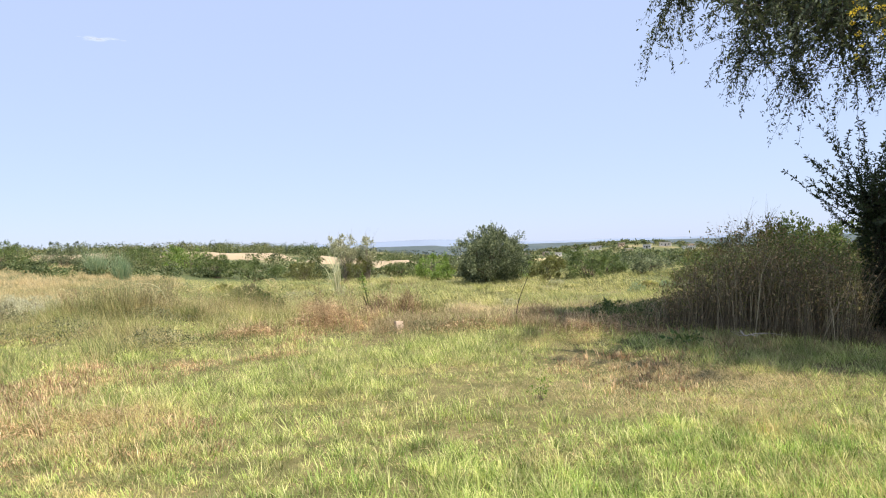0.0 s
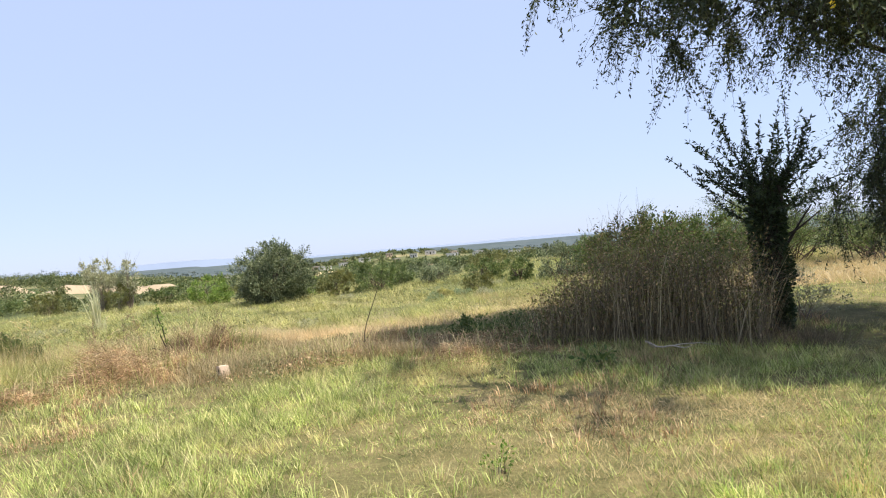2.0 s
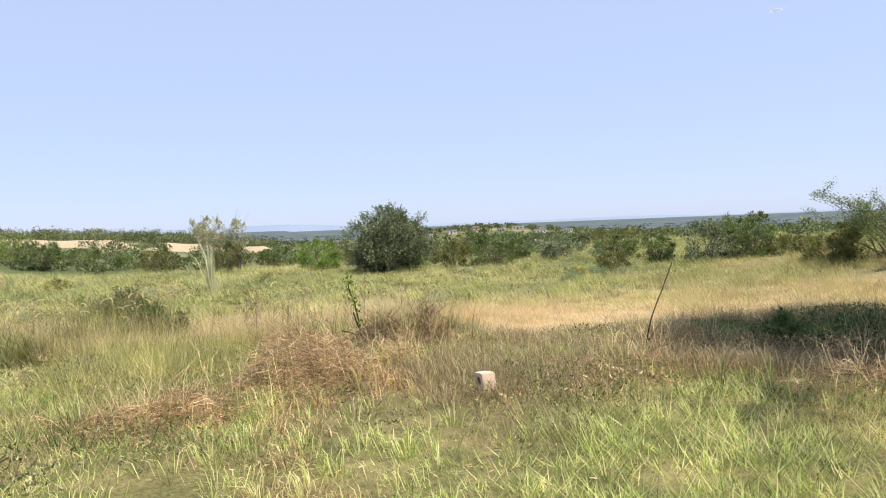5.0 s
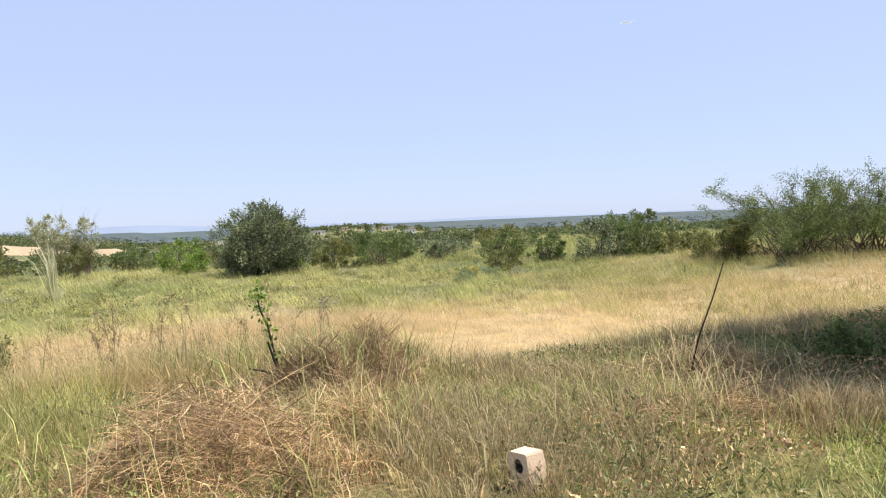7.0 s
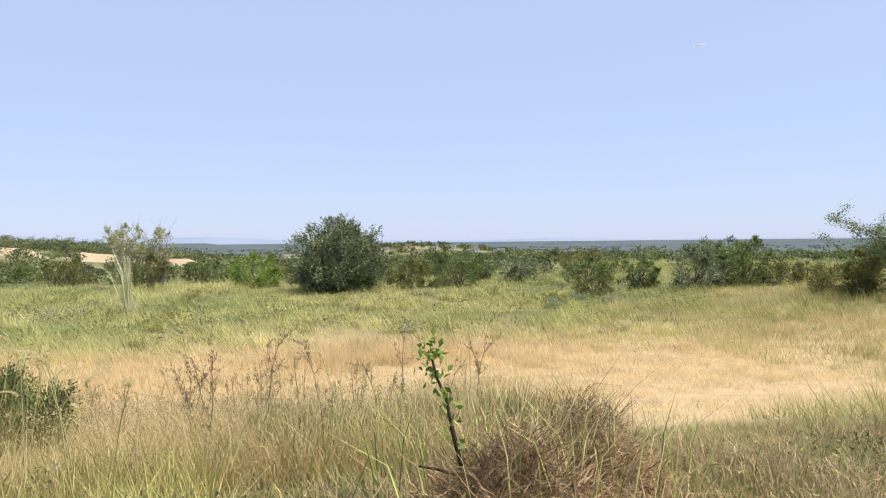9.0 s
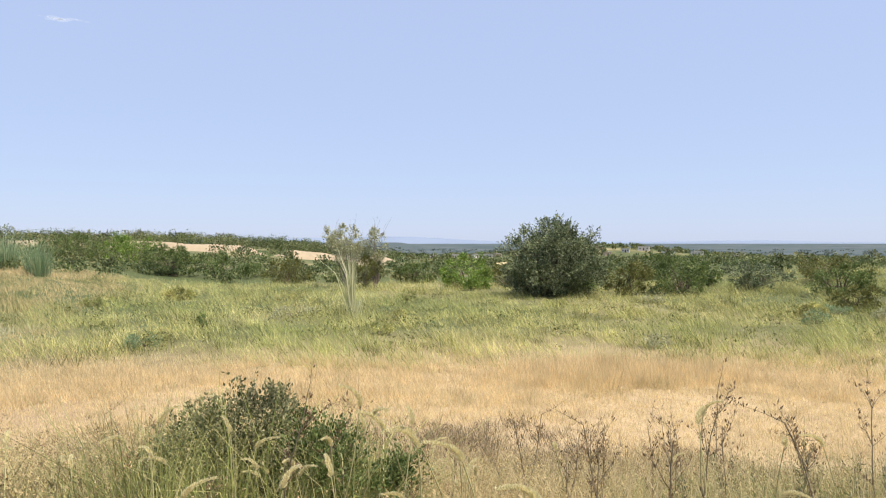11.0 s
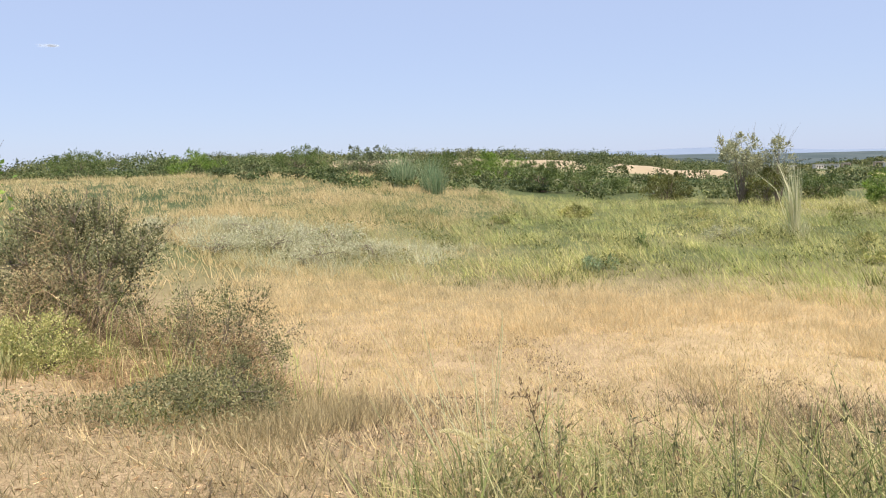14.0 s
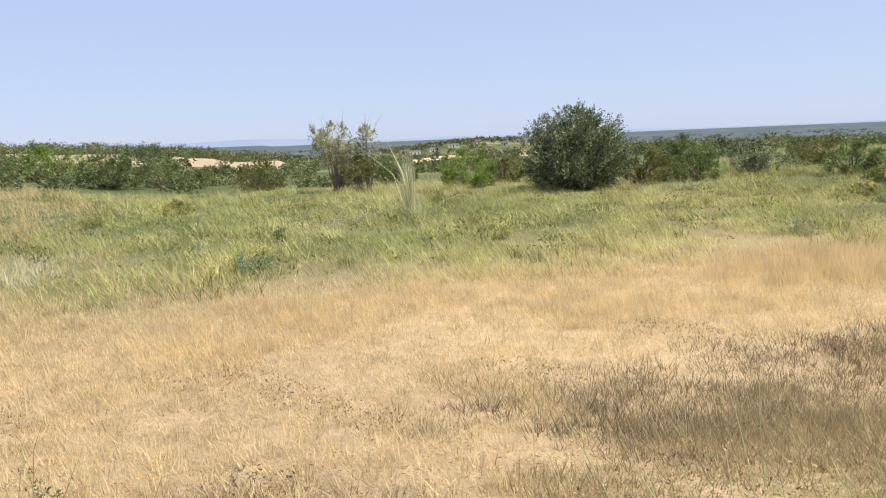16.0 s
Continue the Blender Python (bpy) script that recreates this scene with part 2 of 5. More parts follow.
# Dark tone for village doors and windows, and painted shade in the post's hole.
DARKOPENING = rough_mat("dark_openings", (0.06, 0.05, 0.045), (0.09, 0.075, 0.06), 2.0, 0.2, 10.0)


# ---- shape helpers ----
def smooth(a, b, v):
    t = np.clip((v - a) / (b - a), 0, 1)
    return t * t * (3 - 2 * t)


def height(x, y):
    """The lie of the land."""
    x, y = np.asarray(x, float), np.asarray(y, float)
    d = np.hypot(x, y)
    z = 0.12 * smooth(5, 12.5, y) + 0.02 * np.sin(1.1 * x + 0.4 * y) * np.sin(0.9 * y - 0.3 * x)
    pond = smooth(-24, -14, x) * (1 - smooth(10, 22, x))
    z = z - (0.75 + 0.68 * pond) * smooth(14.3, 23.0, y + 0.7 * smooth(-0.8, 0.8, x) - 1.1 * smooth(-6, -10, x) - 1.5 * smooth(-11.5, -14, x))
    z = z + 0.2 * smooth(27, 36, y) + 0.22 * smooth(38, 50, y)
    z = z + 1.15 * smooth(-16, -42, x) * smooth(18, 40, y)
    z = z - 2.5 * smooth(60, 170, d) + 2.3 * smooth(75, 150, d) * smooth(-15, -80, x)
    z = z - 4.2 * smooth(150, 330, d) * smooth(-45, 25, x) + 6.4 * np.exp(-(((x - 98) / 48) ** 2) - ((y - 392) / 60) ** 2)
    z = z - 12.0 * smooth(420, 800, d) + 13.0 * smooth(1000, 4600, d)
    return z


def mesh_of(name, verts, faces, material, soft=False):
    """One mesh from an array of places and an array of faces of three or four corners."""
    me = bpy.data.meshes.new(name)
    verts, faces = np.asarray(verts, np.float32), [np.asarray(f, np.int32) for f in (faces if isinstance(faces, list) else [faces])]
    loops = np.concatenate([f.ravel() for f in faces])
    sizes = np.concatenate([np.full(len(f), f.shape[1], np.int32) for f in faces])
    me.vertices.add(len(verts))
    me.vertices.foreach_set("co", verts.ravel())
    me.loops.add(len(loops))
    me.loops.foreach_set("vertex_index", loops)
    me.polygons.add(len(sizes))
    me.polygons.foreach_set("loop_start", np.concatenate([[0], np.cumsum(sizes)[:-1]]).astype(np.int32))
    me.update(calc_edges=True)
    if soft:
        me.polygons.foreach_set("use_smooth", np.ones(len(sizes), bool))
    me.materials.append(material)
    return me


def part(name, me, parent=None, label=""):
    ob = new(name, me)
    ob.parent = parent
    return tagged(ob, label)


def from_bmesh(name, bm, material):
    me = bpy.data.meshes.new(name)
    bm.to_mesh(me)
    bm.free()
    me.materials.append(material)
    return me


def thing(name, m, label, category, group=""):
    ob = new(name)
    ob.empty_display_size = 0.1
    ob.matrix_basis = m
    return tagged(ob, label, category, group)


def on_ground(x, y, turn=0.0, sink=0.03):
    return pose(x, y, float(height(x, y)) - sink, 0, 0, turn)


def unit(v):
    return v / np.maximum(np.linalg.norm(v, axis=-1, keepdims=True), 1e-9)


def leaf_arrays(base, way, length, width, fold=0.25, plain=False):
    """Folded diamond leaves: base places, directions, lengths and widths; plain ones, farther off, are single slips."""
    n = len(base)
    way = unit(way)
    side = unit(np.cross(way, rng.normal(size=(n, 3))))
    if plain:
        half, tip = side * np.broadcast_to(width, n)[:, None] / 2, way * np.broadcast_to(length, n)[:, None]
        return np.stack([base - half, base + half, base + tip], 1).reshape(-1, 3), np.arange(n * 3).reshape(-1, 3)
    up = np.cross(side, way)
    L, W = np.broadcast_to(length, n)[:, None], np.broadcast_to(width, n)[:, None]
    mid = base + way * L * 0.5
    v = np.stack([base, mid + side * W / 2 + up * W * fold, base + way * L, mid - side * W / 2 + up * W * fold], 1)
    i = np.arange(n)[:, None] * 4
    return v.reshape(-1, 3), np.concatenate([i + [[0, 1, 2]], i + [[0, 2, 3]]])


def blade_arrays(base, way_xy, tall, width, lean, plain=False):
    """Bent grass blades; plain ones, for grass farther off, are straight slivers."""
    n = len(base)
    side = np.stack([-way_xy[:, 1], way_xy[:, 0], np.zeros(n)], 1)
    turn = rng.normal(0, 0.8, n)
    side = np.stack([side[:, 0] * np.cos(turn) - side[:, 1] * np.sin(turn), side[:, 0] * np.sin(turn) + side[:, 1] * np.cos(turn), side[:, 2]], 1)
    out = np.concatenate([way_xy, np.zeros((n, 1))], 1)
    up = np.array([0, 0, 1.0])
    t, w, l = tall[:, None], width[:, None], lean[:, None]
    mid = base + up * t * 0.58 + out * t * l * 0.30
    tip = base + up * t * np.sqrt(np.clip(1 - l**2 * 0.7, 0.15, 1)) + out * t * l
    if plain:
        v = np.stack([base - side * w * 0.6, base + side * w * 0.6, tip], 1)
        return v.reshape(-1, 3), [np.arange(n * 3).reshape(-1, 3)]
    v = np.stack([base - side * w / 2, base + side * w / 2, mid + side * w * 0.42, mid - side * w * 0.42, tip], 1)
    i = np.arange(n)[:, None] * 5
    return v.reshape(-1, 3), [i + [[0, 1, 2, 3]], i + [[3, 2, 4]]]


def wave(x, y, s, k=0.0):
    """A soft uneven pattern over the ground, from -1 to 1."""
    return (np.sin(s * x + 1.7 * np.sin(0.6 * s * y + k) + k) + np.sin(0.83 * s * y + 1.9 * np.sin(0.5 * s * x - k) + 2 * k) + 0.6 * np.sin(2.3 * s * (x + 0.4 * y) + k)) / 2.6


def grass(name, label, material, xy, per, spread, tall, width, lean, wind=0.12, vary=0.0, plain=False):
    """Tufts of grass at xy, as one object of kind stuff."""
    n = len(xy)
    size = rng.uniform(0.65, 1.25, n) * np.clip(1 + vary * wave(xy[:, 0], xy[:, 1], 1.25, 2.6), 0.3, 1.5)
    c = np.repeat(np.arange(n), per)
    ang = rng.uniform(0, 2 * np.pi, n * per)
    rad = np.abs(rng.normal(0, spread, n * per))
    p = xy[c] + np.stack([np.cos(ang), np.sin(ang)], 1) * rad[:, None]
    way = np.stack([np.cos(ang) - wind * 3, np.sin(ang) + wind], 1)
    way = way / np.linalg.norm(way, axis=1, keepdims=True)
    hgt = rng.uniform(*tall, n * per) * size[c]
    base = np.column_stack([p, height(p[:, 0], p[:, 1]) - 0.015])
    v, f = blade_arrays(base, way, hgt, rng.uniform(*width, n * per), rng.uniform(*lean, n * per), plain)
    return tagged(new(name, mesh_of(name, v, f, material)), label, "grass", kind="stuff")


def scatter(n, x0, x1, y0, y1, keep=None):
    p = np.column_stack([rng.uniform(x0, x1, n), rng.uniform(y0, y1, n)])
    return p if keep is None else p[keep(p[:, 0], p[:, 1])]


class Wood:
    """Tapered stems and branches, gathered into one mesh."""

    def __init__(self):
        self.v, self.f, self.n = [], [], 0

    def tube(self, pts, radii, sides=5):
        pts = np.asarray(pts, float)
        k = len(pts)
        d = unit(np.gradient(pts, axis=0))
        ref = np.array([0.31, 0.17, 0.93]) if abs(d[0][2]) < 0.9 else np.array([1.0, 0.1, 0])
        a = unit(np.cross(d, ref))
        b = np.cross(d, a)
        ang = np.arange(sides) * 2 * np.pi / sides
        ring = pts[:, None] + np.asarray(radii)[:, None, None] * (np.cos(ang)[None, :, None] * a[:, None] + np.sin(ang)[None, :, None] * b[:, None])
        i = np.arange(k - 1)[:, None] * sides + self.n
        j = np.arange(sides)[None]
        j2 = (j + 1) % sides
        self.f.append(np.stack([i + j, i + j2, i + sides + j2, i + sides + j], -1).reshape(-1, 4))
        self.v.append(ring.reshape(-1, 3))
        self.n += k * sides

    def mesh(self, name, material):
        return mesh_of(name, np.concatenate(self.v), np.concatenate(self.f), material, True)


def branch(wood, p, d, length, r, steps=5, wander=0.18, pull=(0, 0, 0), sides=5, tip=0.25):
    """One wandering branch; returns its places."""
    pts, d, pull = [np.array(p, float)], unit(np.array(d, float)), np.array(pull)
    for _ in range(steps):
        d = unit(d + rng.normal(0, wander, 3) + pull)
        pts.append(pts[-1] + d * length / steps)
    wood.tube(pts, np.linspace(r, r * tip, steps + 1), sides)
    return np.array(pts)


# ---- the land ----
def axis_steps(lo, hi, step, reach):
    mid = np.arange(lo, hi + step / 2, step)
    out = step * np.cumsum(1.13 ** np.arange(1, 200))
    out = np.append(out[out < reach - 80], reach)
    return np.concatenate([lo - out[::-1], mid, hi + out])


gx, gy = axis_steps(-24, 16, 0.4, 4900), axis_steps(-4, 40, 0.4, 4900)
X, Y = np.meshgrid(gx, gy)
i = (np.arange(len(gy) - 1)[:, None] * len(gx) + np.arange(len(gx) - 1)[None]).ravel()[:, None]
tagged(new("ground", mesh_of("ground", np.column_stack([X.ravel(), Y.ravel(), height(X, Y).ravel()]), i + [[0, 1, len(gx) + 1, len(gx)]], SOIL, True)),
       "uneven grassland soil with thatch, bare earth and painted far haze", "ground", kind="structure")


def far_hills():
    """A low line of hills along the horizon, their haze painted as blue."""
    m, nt, b = nodes_of("haze_tinted_hills")
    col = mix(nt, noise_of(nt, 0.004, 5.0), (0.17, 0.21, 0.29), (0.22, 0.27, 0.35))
    nt.links.new(col, b.inputs["Base Color"])
    b.inputs["Roughness"].default_value = 1.0
    a = np.radians(np.arange(-100, 101, 0.5))
    R = 4300.0
    h = 6 + 7 * np.sin(3 * a + 1) + 5 * np.sin(11 * a) + 3 * np.sin(29 * a + 2) + 22 * np.exp(-(((np.degrees(a) - 2) / 7) ** 2))
    x, y = -R * np.sin(a), R * np.cos(a)
    rows = [np.column_stack([x * s, y * s, z]) for s, z in ((1.0, np.full(len(a), -40.0)), (1.02, np.maximum(h, 1.0)), (1.06, np.full(len(a), -40.0)))]
    k = len(a)
    i = (np.arange(2)[:, None] * k + np.arange(k - 1)[None]).ravel()[:, None]
    tagged(new("backdrop", mesh_of("backdrop", np.concatenate(rows), i + [[0, 1, k + 1, k]], m, True)), "low hills along the horizon, tinted blue for haze", "hills", kind="structure")


far_hills()


def earth_bank(name, x0, y0, x1, y1, half, tall, material, label):
    """A long low bank of bare earth."""
    n, m = 60, 9
    u, v = np.meshgrid(np.linspace(0, 1, n), np.linspace(-1, 1, m))
    ln = math.hypot(x1 - x0, y1 - y0)
    nx, ny = -(y1 - y0) / ln, (x1 - x0) / ln
    wob = 1 + 0.25 * np.sin(u * 7 + 2) + 0.15 * np.sin(u * 17)
    x = x0 + (x1 - x0) * u + nx * v * half * wob
    y = y0 + (y1 - y0) * u + ny * v * half * wob
    z = height(x, y) - 0.05 + tall * (1 - v**2) * np.clip(np.sin(np.pi * u) * 2.5, 0, 1) * (0.92 + 0.06 * np.sin(u * 9) + 0.04 * np.sin(u * 21 + v * 3))
    i = (np.arange(m - 1)[:, None] * n + np.arange(n - 1)[None]).ravel()[:, None]
    return tagged(new(name, mesh_of(name, np.column_stack([x.ravel(), y.ravel(), z.ravel()]), i + [[0, 1, n + 1, n]], material, True)), label, "earth bank", kind="structure")


earth_bank("sand_bank", -33, 178, -5, 186, 5, 1.85, SAND, "bare pinkish sand bank between scrub")
earth_bank("sand_bank", -67, 171, -35, 179, 4, 1.8, SAND, "bare pinkish sand bank between scrub")
earth_bank("sand_bank", -96, 157, -68, 168, 3, 1.5, SAND, "short bare sand bank among bushes")
earth_bank("sand_bank", 84, 132, 106, 112, 7, 1.0, STRAWEARTH, "pale straw field strip beyond the bushes")
earth_bank("sand_bank", 40, 168, 66, 160, 4, 1.0, SAND, "bare earth strip in the valley scrub")
earth_bank("sand_bank", 8, 150, 26, 150, 3, 0.9, STRAWEARTH, "pale dry field strip in the valley")

# ---- grass ----
def in_view_one(x, y):
    return (x > -1.6 - 0.62 * (y + 0.5)) & (x < 1.5 + 1.05 * (y + 0.3))


lawn = scatter(46000, -13, 15, 0.8, 14.8, lambda x, y: in_view_one(x, y) & (wave(x, y, 1.3, 0.5) > -0.8 + 0.5 * rng.random(len(x)) - 0.4 * (y < 7)))
lawn = lawn[~((np.abs(lawn[:, 0] - 1.3) < 0.9) & (np.abs(lawn[:, 1] - 6.8) < 0.9) & (rng.random(len(lawn)) < 0.6))]
lawn = lawn[(lawn[:, 1] < 11.2 + 0.7 * wave(lawn[:, 0], lawn[:, 1], 1.3, 0.9)) | (lawn[:, 0] < -2.4) | (rng.random(len(lawn)) < 0.3)]
near = lawn[:, 1] < 9.6
front = lawn[:, 1] < 6.0
grass("lawn_grass", "short soft sunlit green grass in tufts", LAWN, lawn[near], 13, 0.055, (0.05, 0.15), (0.0035, 0.008), (0.4, 0.97), 0.10, 0.8, True)
grass("lawn_grass", "fine upright blades in the short grass", LAWN, lawn[front], 7, 0.05, (0.05, 0.13), (0.003, 0.006), (0.5, 0.98), 0.12, 0.7)
grass("lawn_grass", "short sunlit green grass toward the bank", LAWN, lawn[~near], 11, 0.07, (0.06, 0.17), (0.004, 0.008), (0.45, 0.99), 0.06, 0.7, True)
lush = scatter(5200, -4.5, 7.0, 1.0, 6.2, lambda x, y: in_view_one(x, y) & (y < 3.4 + 1.0 * wave(x, y, 1.2, 1.5) + 0.3 * x + 3.2 * rng.random(len(x)) ** 2))
grass("lawn_grass", "lush fresh green grass underfoot", LUSH, lush, 20, 0.06, (0.06, 0.14), (0.003, 0.006), (0.45, 0.98), 0.10, 0.6)
parched = scatter(2600, -6.5, -1.4, 5.2, 11.0, lambda x, y: in_view_one(x, y) & (wave(x, y, 1.5, 0.9) > 0.0) & (np.hypot((x + 3.1) / 1.9, (y - 7.6) / 2.6) < 1.0 + 0.3 * wave(x, y, 2.0)))
grass("withered_grass", "parched tan and brown grass pressed flat", DEAD, parched, 16, 0.08, (0.05, 0.15), (0.003, 0.006), (0.7, 0.99), 0.05, 0.5)
worn = scatter(3600, 0.2, 4.6, 5.6, 9.8, lambda x, y: np.hypot((x - 2.2) / 1.7, (y - 7.5) / 1.5) < 1.0 + 0.4 * wave(x, y, 2.2))
grass("withered_grass", "trampled tan grass on worn earth", FIELD, worn[::2], 12, 0.09, (0.03, 0.11), (0.003, 0.006), (0.7, 0.99), 0.05, 0.5, True)
outer = scatter(11000, -34, 32, -12, 15, lambda x, y: ~in_view_one(x, y) & (wave(x, y, 0.7, 0.2) > -0.9) & (np.hypot(x, y - 5) < 30))
grass("lawn_grass", "short green and tan grass over open ground", LAWN, outer, 4, 0.12, (0.10, 0.26), (0.012, 0.022), (0.45, 0.99), 0.3, 0.5, True)
grass("straw_grass", "pale trampled straw on worn earth", STRAW, worn[1::2], 12, 0.09, (0.03, 0.10), (0.003, 0.006), (0.7, 0.99), 0.05, 0.5, True)
tall1 = scatter(2600, -9, 9, 2.0, 13.5, lambda x, y: in_view_one(x, y) & (wave(x, y, 1.0, 2.2) > 0.25))
grass("long_grass", "longer soft green grass leaning in tufts", LAWN, tall1, 26, 0.09, (0.10, 0.21), (0.003, 0.006), (0.65, 0.99), 0.08)
dry1 = scatter(5200, -9, 9, 4.0, 14.4, lambda x, y: in_view_one(x, y) & (wave(x, y, 0.9, 4.0) + 0.12 * (y - 9) > 0.45))
grass("withered_grass", "withered brown grass lying flat", DEAD, dry1, 14, 0.09, (0.06, 0.17), (0.004, 0.008), (0.5, 0.98))

bank = scatter(2300, -9.5, 6.5, 12.6, 15.2, lambda x, y: (y > 12.9) & (wave(x, y, 1.6, 1.0) > -0.6) & ~((x < -2.6) & (y < 14.9)))
grass("bank_weeds", "rough grey-green and tan weeds on the bank", BANK, bank, 13, 0.08, (0.06, 0.19), (0.004, 0.008), (0.25, 0.9))
matted = scatter(4200, -4.6, 7.0, 10.6, 15.0, lambda x, y: (wave(x, y, 1.4, 2.9) + 0.22 * (y - 12.0) > -0.35 + 0.6 * rng.random(len(x))) & ~((x < -2.2) & (y > 14.5)))
grass("bank_weeds", "matted brown and dull green weeds on the bank", FOOT, matted, 15, 0.09, (0.05, 0.19), (0.004, 0.008), (0.35, 0.98), 0.05, 0.6, True)
dull = scatter(2200, -1.2, 5.6, 11.6, 15.2, lambda x, y: wave(x, y, 1.8, 1.7) > -0.3 + 0.5 * rng.random(len(x)))
grass("withered_grass", "grey-brown dead grass standing in mats", FOOT, dull, 16, 0.09, (0.10, 0.30), (0.003, 0.007), (0.4, 0.98), 0.05, 0.6)
strawy = scatter(700, -1.2, 5.6, 11.4, 15.0, lambda x, y: wave(x, y, 2.1, 3.7) > 0.1)
grass("withered_grass", "tan dead grass lying in sheaves", DEAD, strawy, 18, 0.09, (0.10, 0.28), (0.003, 0.006), (0.6, 0.99), 0.05, 0.5)
green2 = scatter(800, -4.0, 6.0, 11.2, 14.6, lambda x, y: wave(x, y, 1.9, 0.4) > 0.1)
grass("bank_weeds", "dull dark green low weeds on the bank", MIDGREEN, green2, 14, 0.08, (0.05, 0.20), (0.005, 0.010), (0.25, 0.95), 0.05, 0.5, True)
edge = scatter(3400, -0.5, 7.0, 14.0, 19.0, lambda x, y: (y < 16.4 + 0.8 * wave(x, y, 0.8)))
grass("bank_weeds", "low brown and green weeds at the bank's foot", BANK, edge, 12, 0.08, (0.05, 0.16), (0.004, 0.009), (0.3, 0.95), 0.12, 0.4, True)


def weed_belt(x, y):
    return (y > 15.15 + 0.4 * wave(x, y, 2.1, 0.6) + 0.25 * np.maximum(0, -6.4 - x)) & (y < 18.9 + 0.5 * wave(x, y, 1.4) - 0.05 * (x + 4) ** 2) & (x > -8.5 + 0.4 * wave(x, y, 1.8)) & (x < -2.4 + 0.24 * (y - 8.8))


golden = scatter(3400, -9.0, 0.6, 14.8, 18.5, lambda x, y: weed_belt(x, y))
grass("bank_weeds", "golden dry grass among the weeds", FIELD, golden, 13, 0.10, (0.14, 0.44), (0.003, 0.008), (0.35, 0.98), 0.03, 0.4, True)
belt = scatter(8200, -9.2, 0.6, 14.8, 19.5, lambda x, y: weed_belt(x, y) & (wave(x, y, 1.9, 1.0) > -0.7) & ((x < -4.8) | (rng.random(len(x)) < 0.72)) & ((x > -7.4) | (rng.random(len(x)) < 0.55)))
east = belt[:, 0] > -4.9
grass("bank_weeds", "tall mixed grey-green and straw weeds", BANK, belt[~east], 13, 0.11, (0.24, 0.74), (0.003, 0.009), (0.10, 0.97), 0.03, 0.45)
grass("bank_weeds", "tangled straw and olive weeds", BANK, belt[east][::2], 12, 0.11, (0.14, 0.44), (0.003, 0.009), (0.35, 0.99), 0.03, 0.45)
grass("bank_weeds", "tangled tan weeds gone to straw", FIELD, belt[east][1::2], 12, 0.11, (0.14, 0.44), (0.003, 0.009), (0.35, 0.99), 0.03, 0.45)
under = scatter(2000, -9.2, 0.6, 14.8, 19.5, lambda x, y: weed_belt(x, y) & (x < -4.7 + 0.4 * wave(x, y, 2.0)) & (wave(x, y, 1.6, 4.4) > -0.4))
grass("bank_weeds", "dull dark green undergrowth among tall weeds", OLIVE, under, 12, 0.10, (0.15, 0.46), (0.004, 0.009), (0.15, 0.9), 0.03, 0.4, True)
verdant = scatter(1900, -9.0, -2.4, 12.4, 15.9, lambda x, y: (x < -2.6) & (wave(x, y, 1.7, 2.4) > 0.0))
grass("bank_weeds", "fresh green grass grown through the weeds", MEADOW, verdant, 13, 0.10, (0.18, 0.48), (0.003, 0.008), (0.2, 0.95), 0.03, 0.5, True)
scrubby = scatter(900, -2.4, 0.2, 15.6, 17.4, lambda x, y: np.hypot((x + 1.0) / 1.2, (y - 16.4) / 0.8) < 1.0 + 0.4 * wave(x, y, 2.0))
grass("bank_weeds", "dark olive leafy weeds at the hollow's edge", OLIVE, scrubby, 16, 0.09, (0.15, 0.46), (0.004, 0.010), (0.2, 0.95), 0.03, 0.5, True)
tops = scatter(2400, -9.2, 0.6, 14.8, 19.5, lambda x, y: weed_belt(x, y))
grass("bank_weeds", "tall thin straw stems above the weeds", STRAW, tops, 5, 0.06, (0.34, 0.70), (0.002, 0.004), (0.10, 0.7), 0.05, 0.3)
left1 = scatter(5200, -17, -3.4, 7.6, 15.6, lambda x, y: (x < -4.3 - 0.9 * np.maximum(0, y - 11.6) - 0.6 * wave(x, y, 1.1, 0.3)) & (y > 9.8 + 1.5 * wave(x, y, 0.8, 1.3)) & (wave(x, y, 1.3, 3.1) > -0.35 + 0.5 * rng.random(len(x))))
grass("bank_weeds", "knee-high mixed green and straw grass", BANK, left1, 14, 0.12, (0.14, 0.40), (0.005, 0.010), (0.25, 0.9), 0.2, 0.6, True)


foot = scatter(5200, -8.8, 2, 17.8, 23.4, lambda x, y: (y < 22.4 + 0.9 * wave(x, y, 1.5, 2.0) - 0.9 * np.maximum(0, -6.6 - x)) & (x > -8.3 + 0.5 * wave(x, y, 1.8)) & (wave(x, y, 2.2, 1.0) > -0.65 + 0.6 * rng.random(len(x))))
grass("bank_weeds", "low olive weeds running down into the hollow", FOOT, foot, 16, 0.10, (0.06, 0.24), (0.005, 0.010), (0.3, 0.97), 0.12, 0.5, True)


def weed_sprigs():
    """Small leaves and seeds on the weeds of the bank."""
    n = 80000
    k = rng.integers(0, len(belt), n)
    p = belt[k] + rng.normal(0, 0.07, (n, 2))
    z = height(p[:, 0], p[:, 1]) + rng.uniform(0.08, 0.72, n) * np.where(p[:, 0] > -4.9, 0.66, 1.0)
    size = rng.uniform(0.008, 0.020, n)
    v, f = leaf_arrays(np.column_stack([p, z]), rng.normal(0, 1, (n, 3)) + np.array([0, 0, 0.4]), size, size * 0.45, plain=True)
    tagged(new("weed_leaves", mesh_of("weed_leaves", v, f, FIELD)), "tiny tan and olive leaves and seeds on weeds", "weeds", kind="stuff")


weed_sprigs()


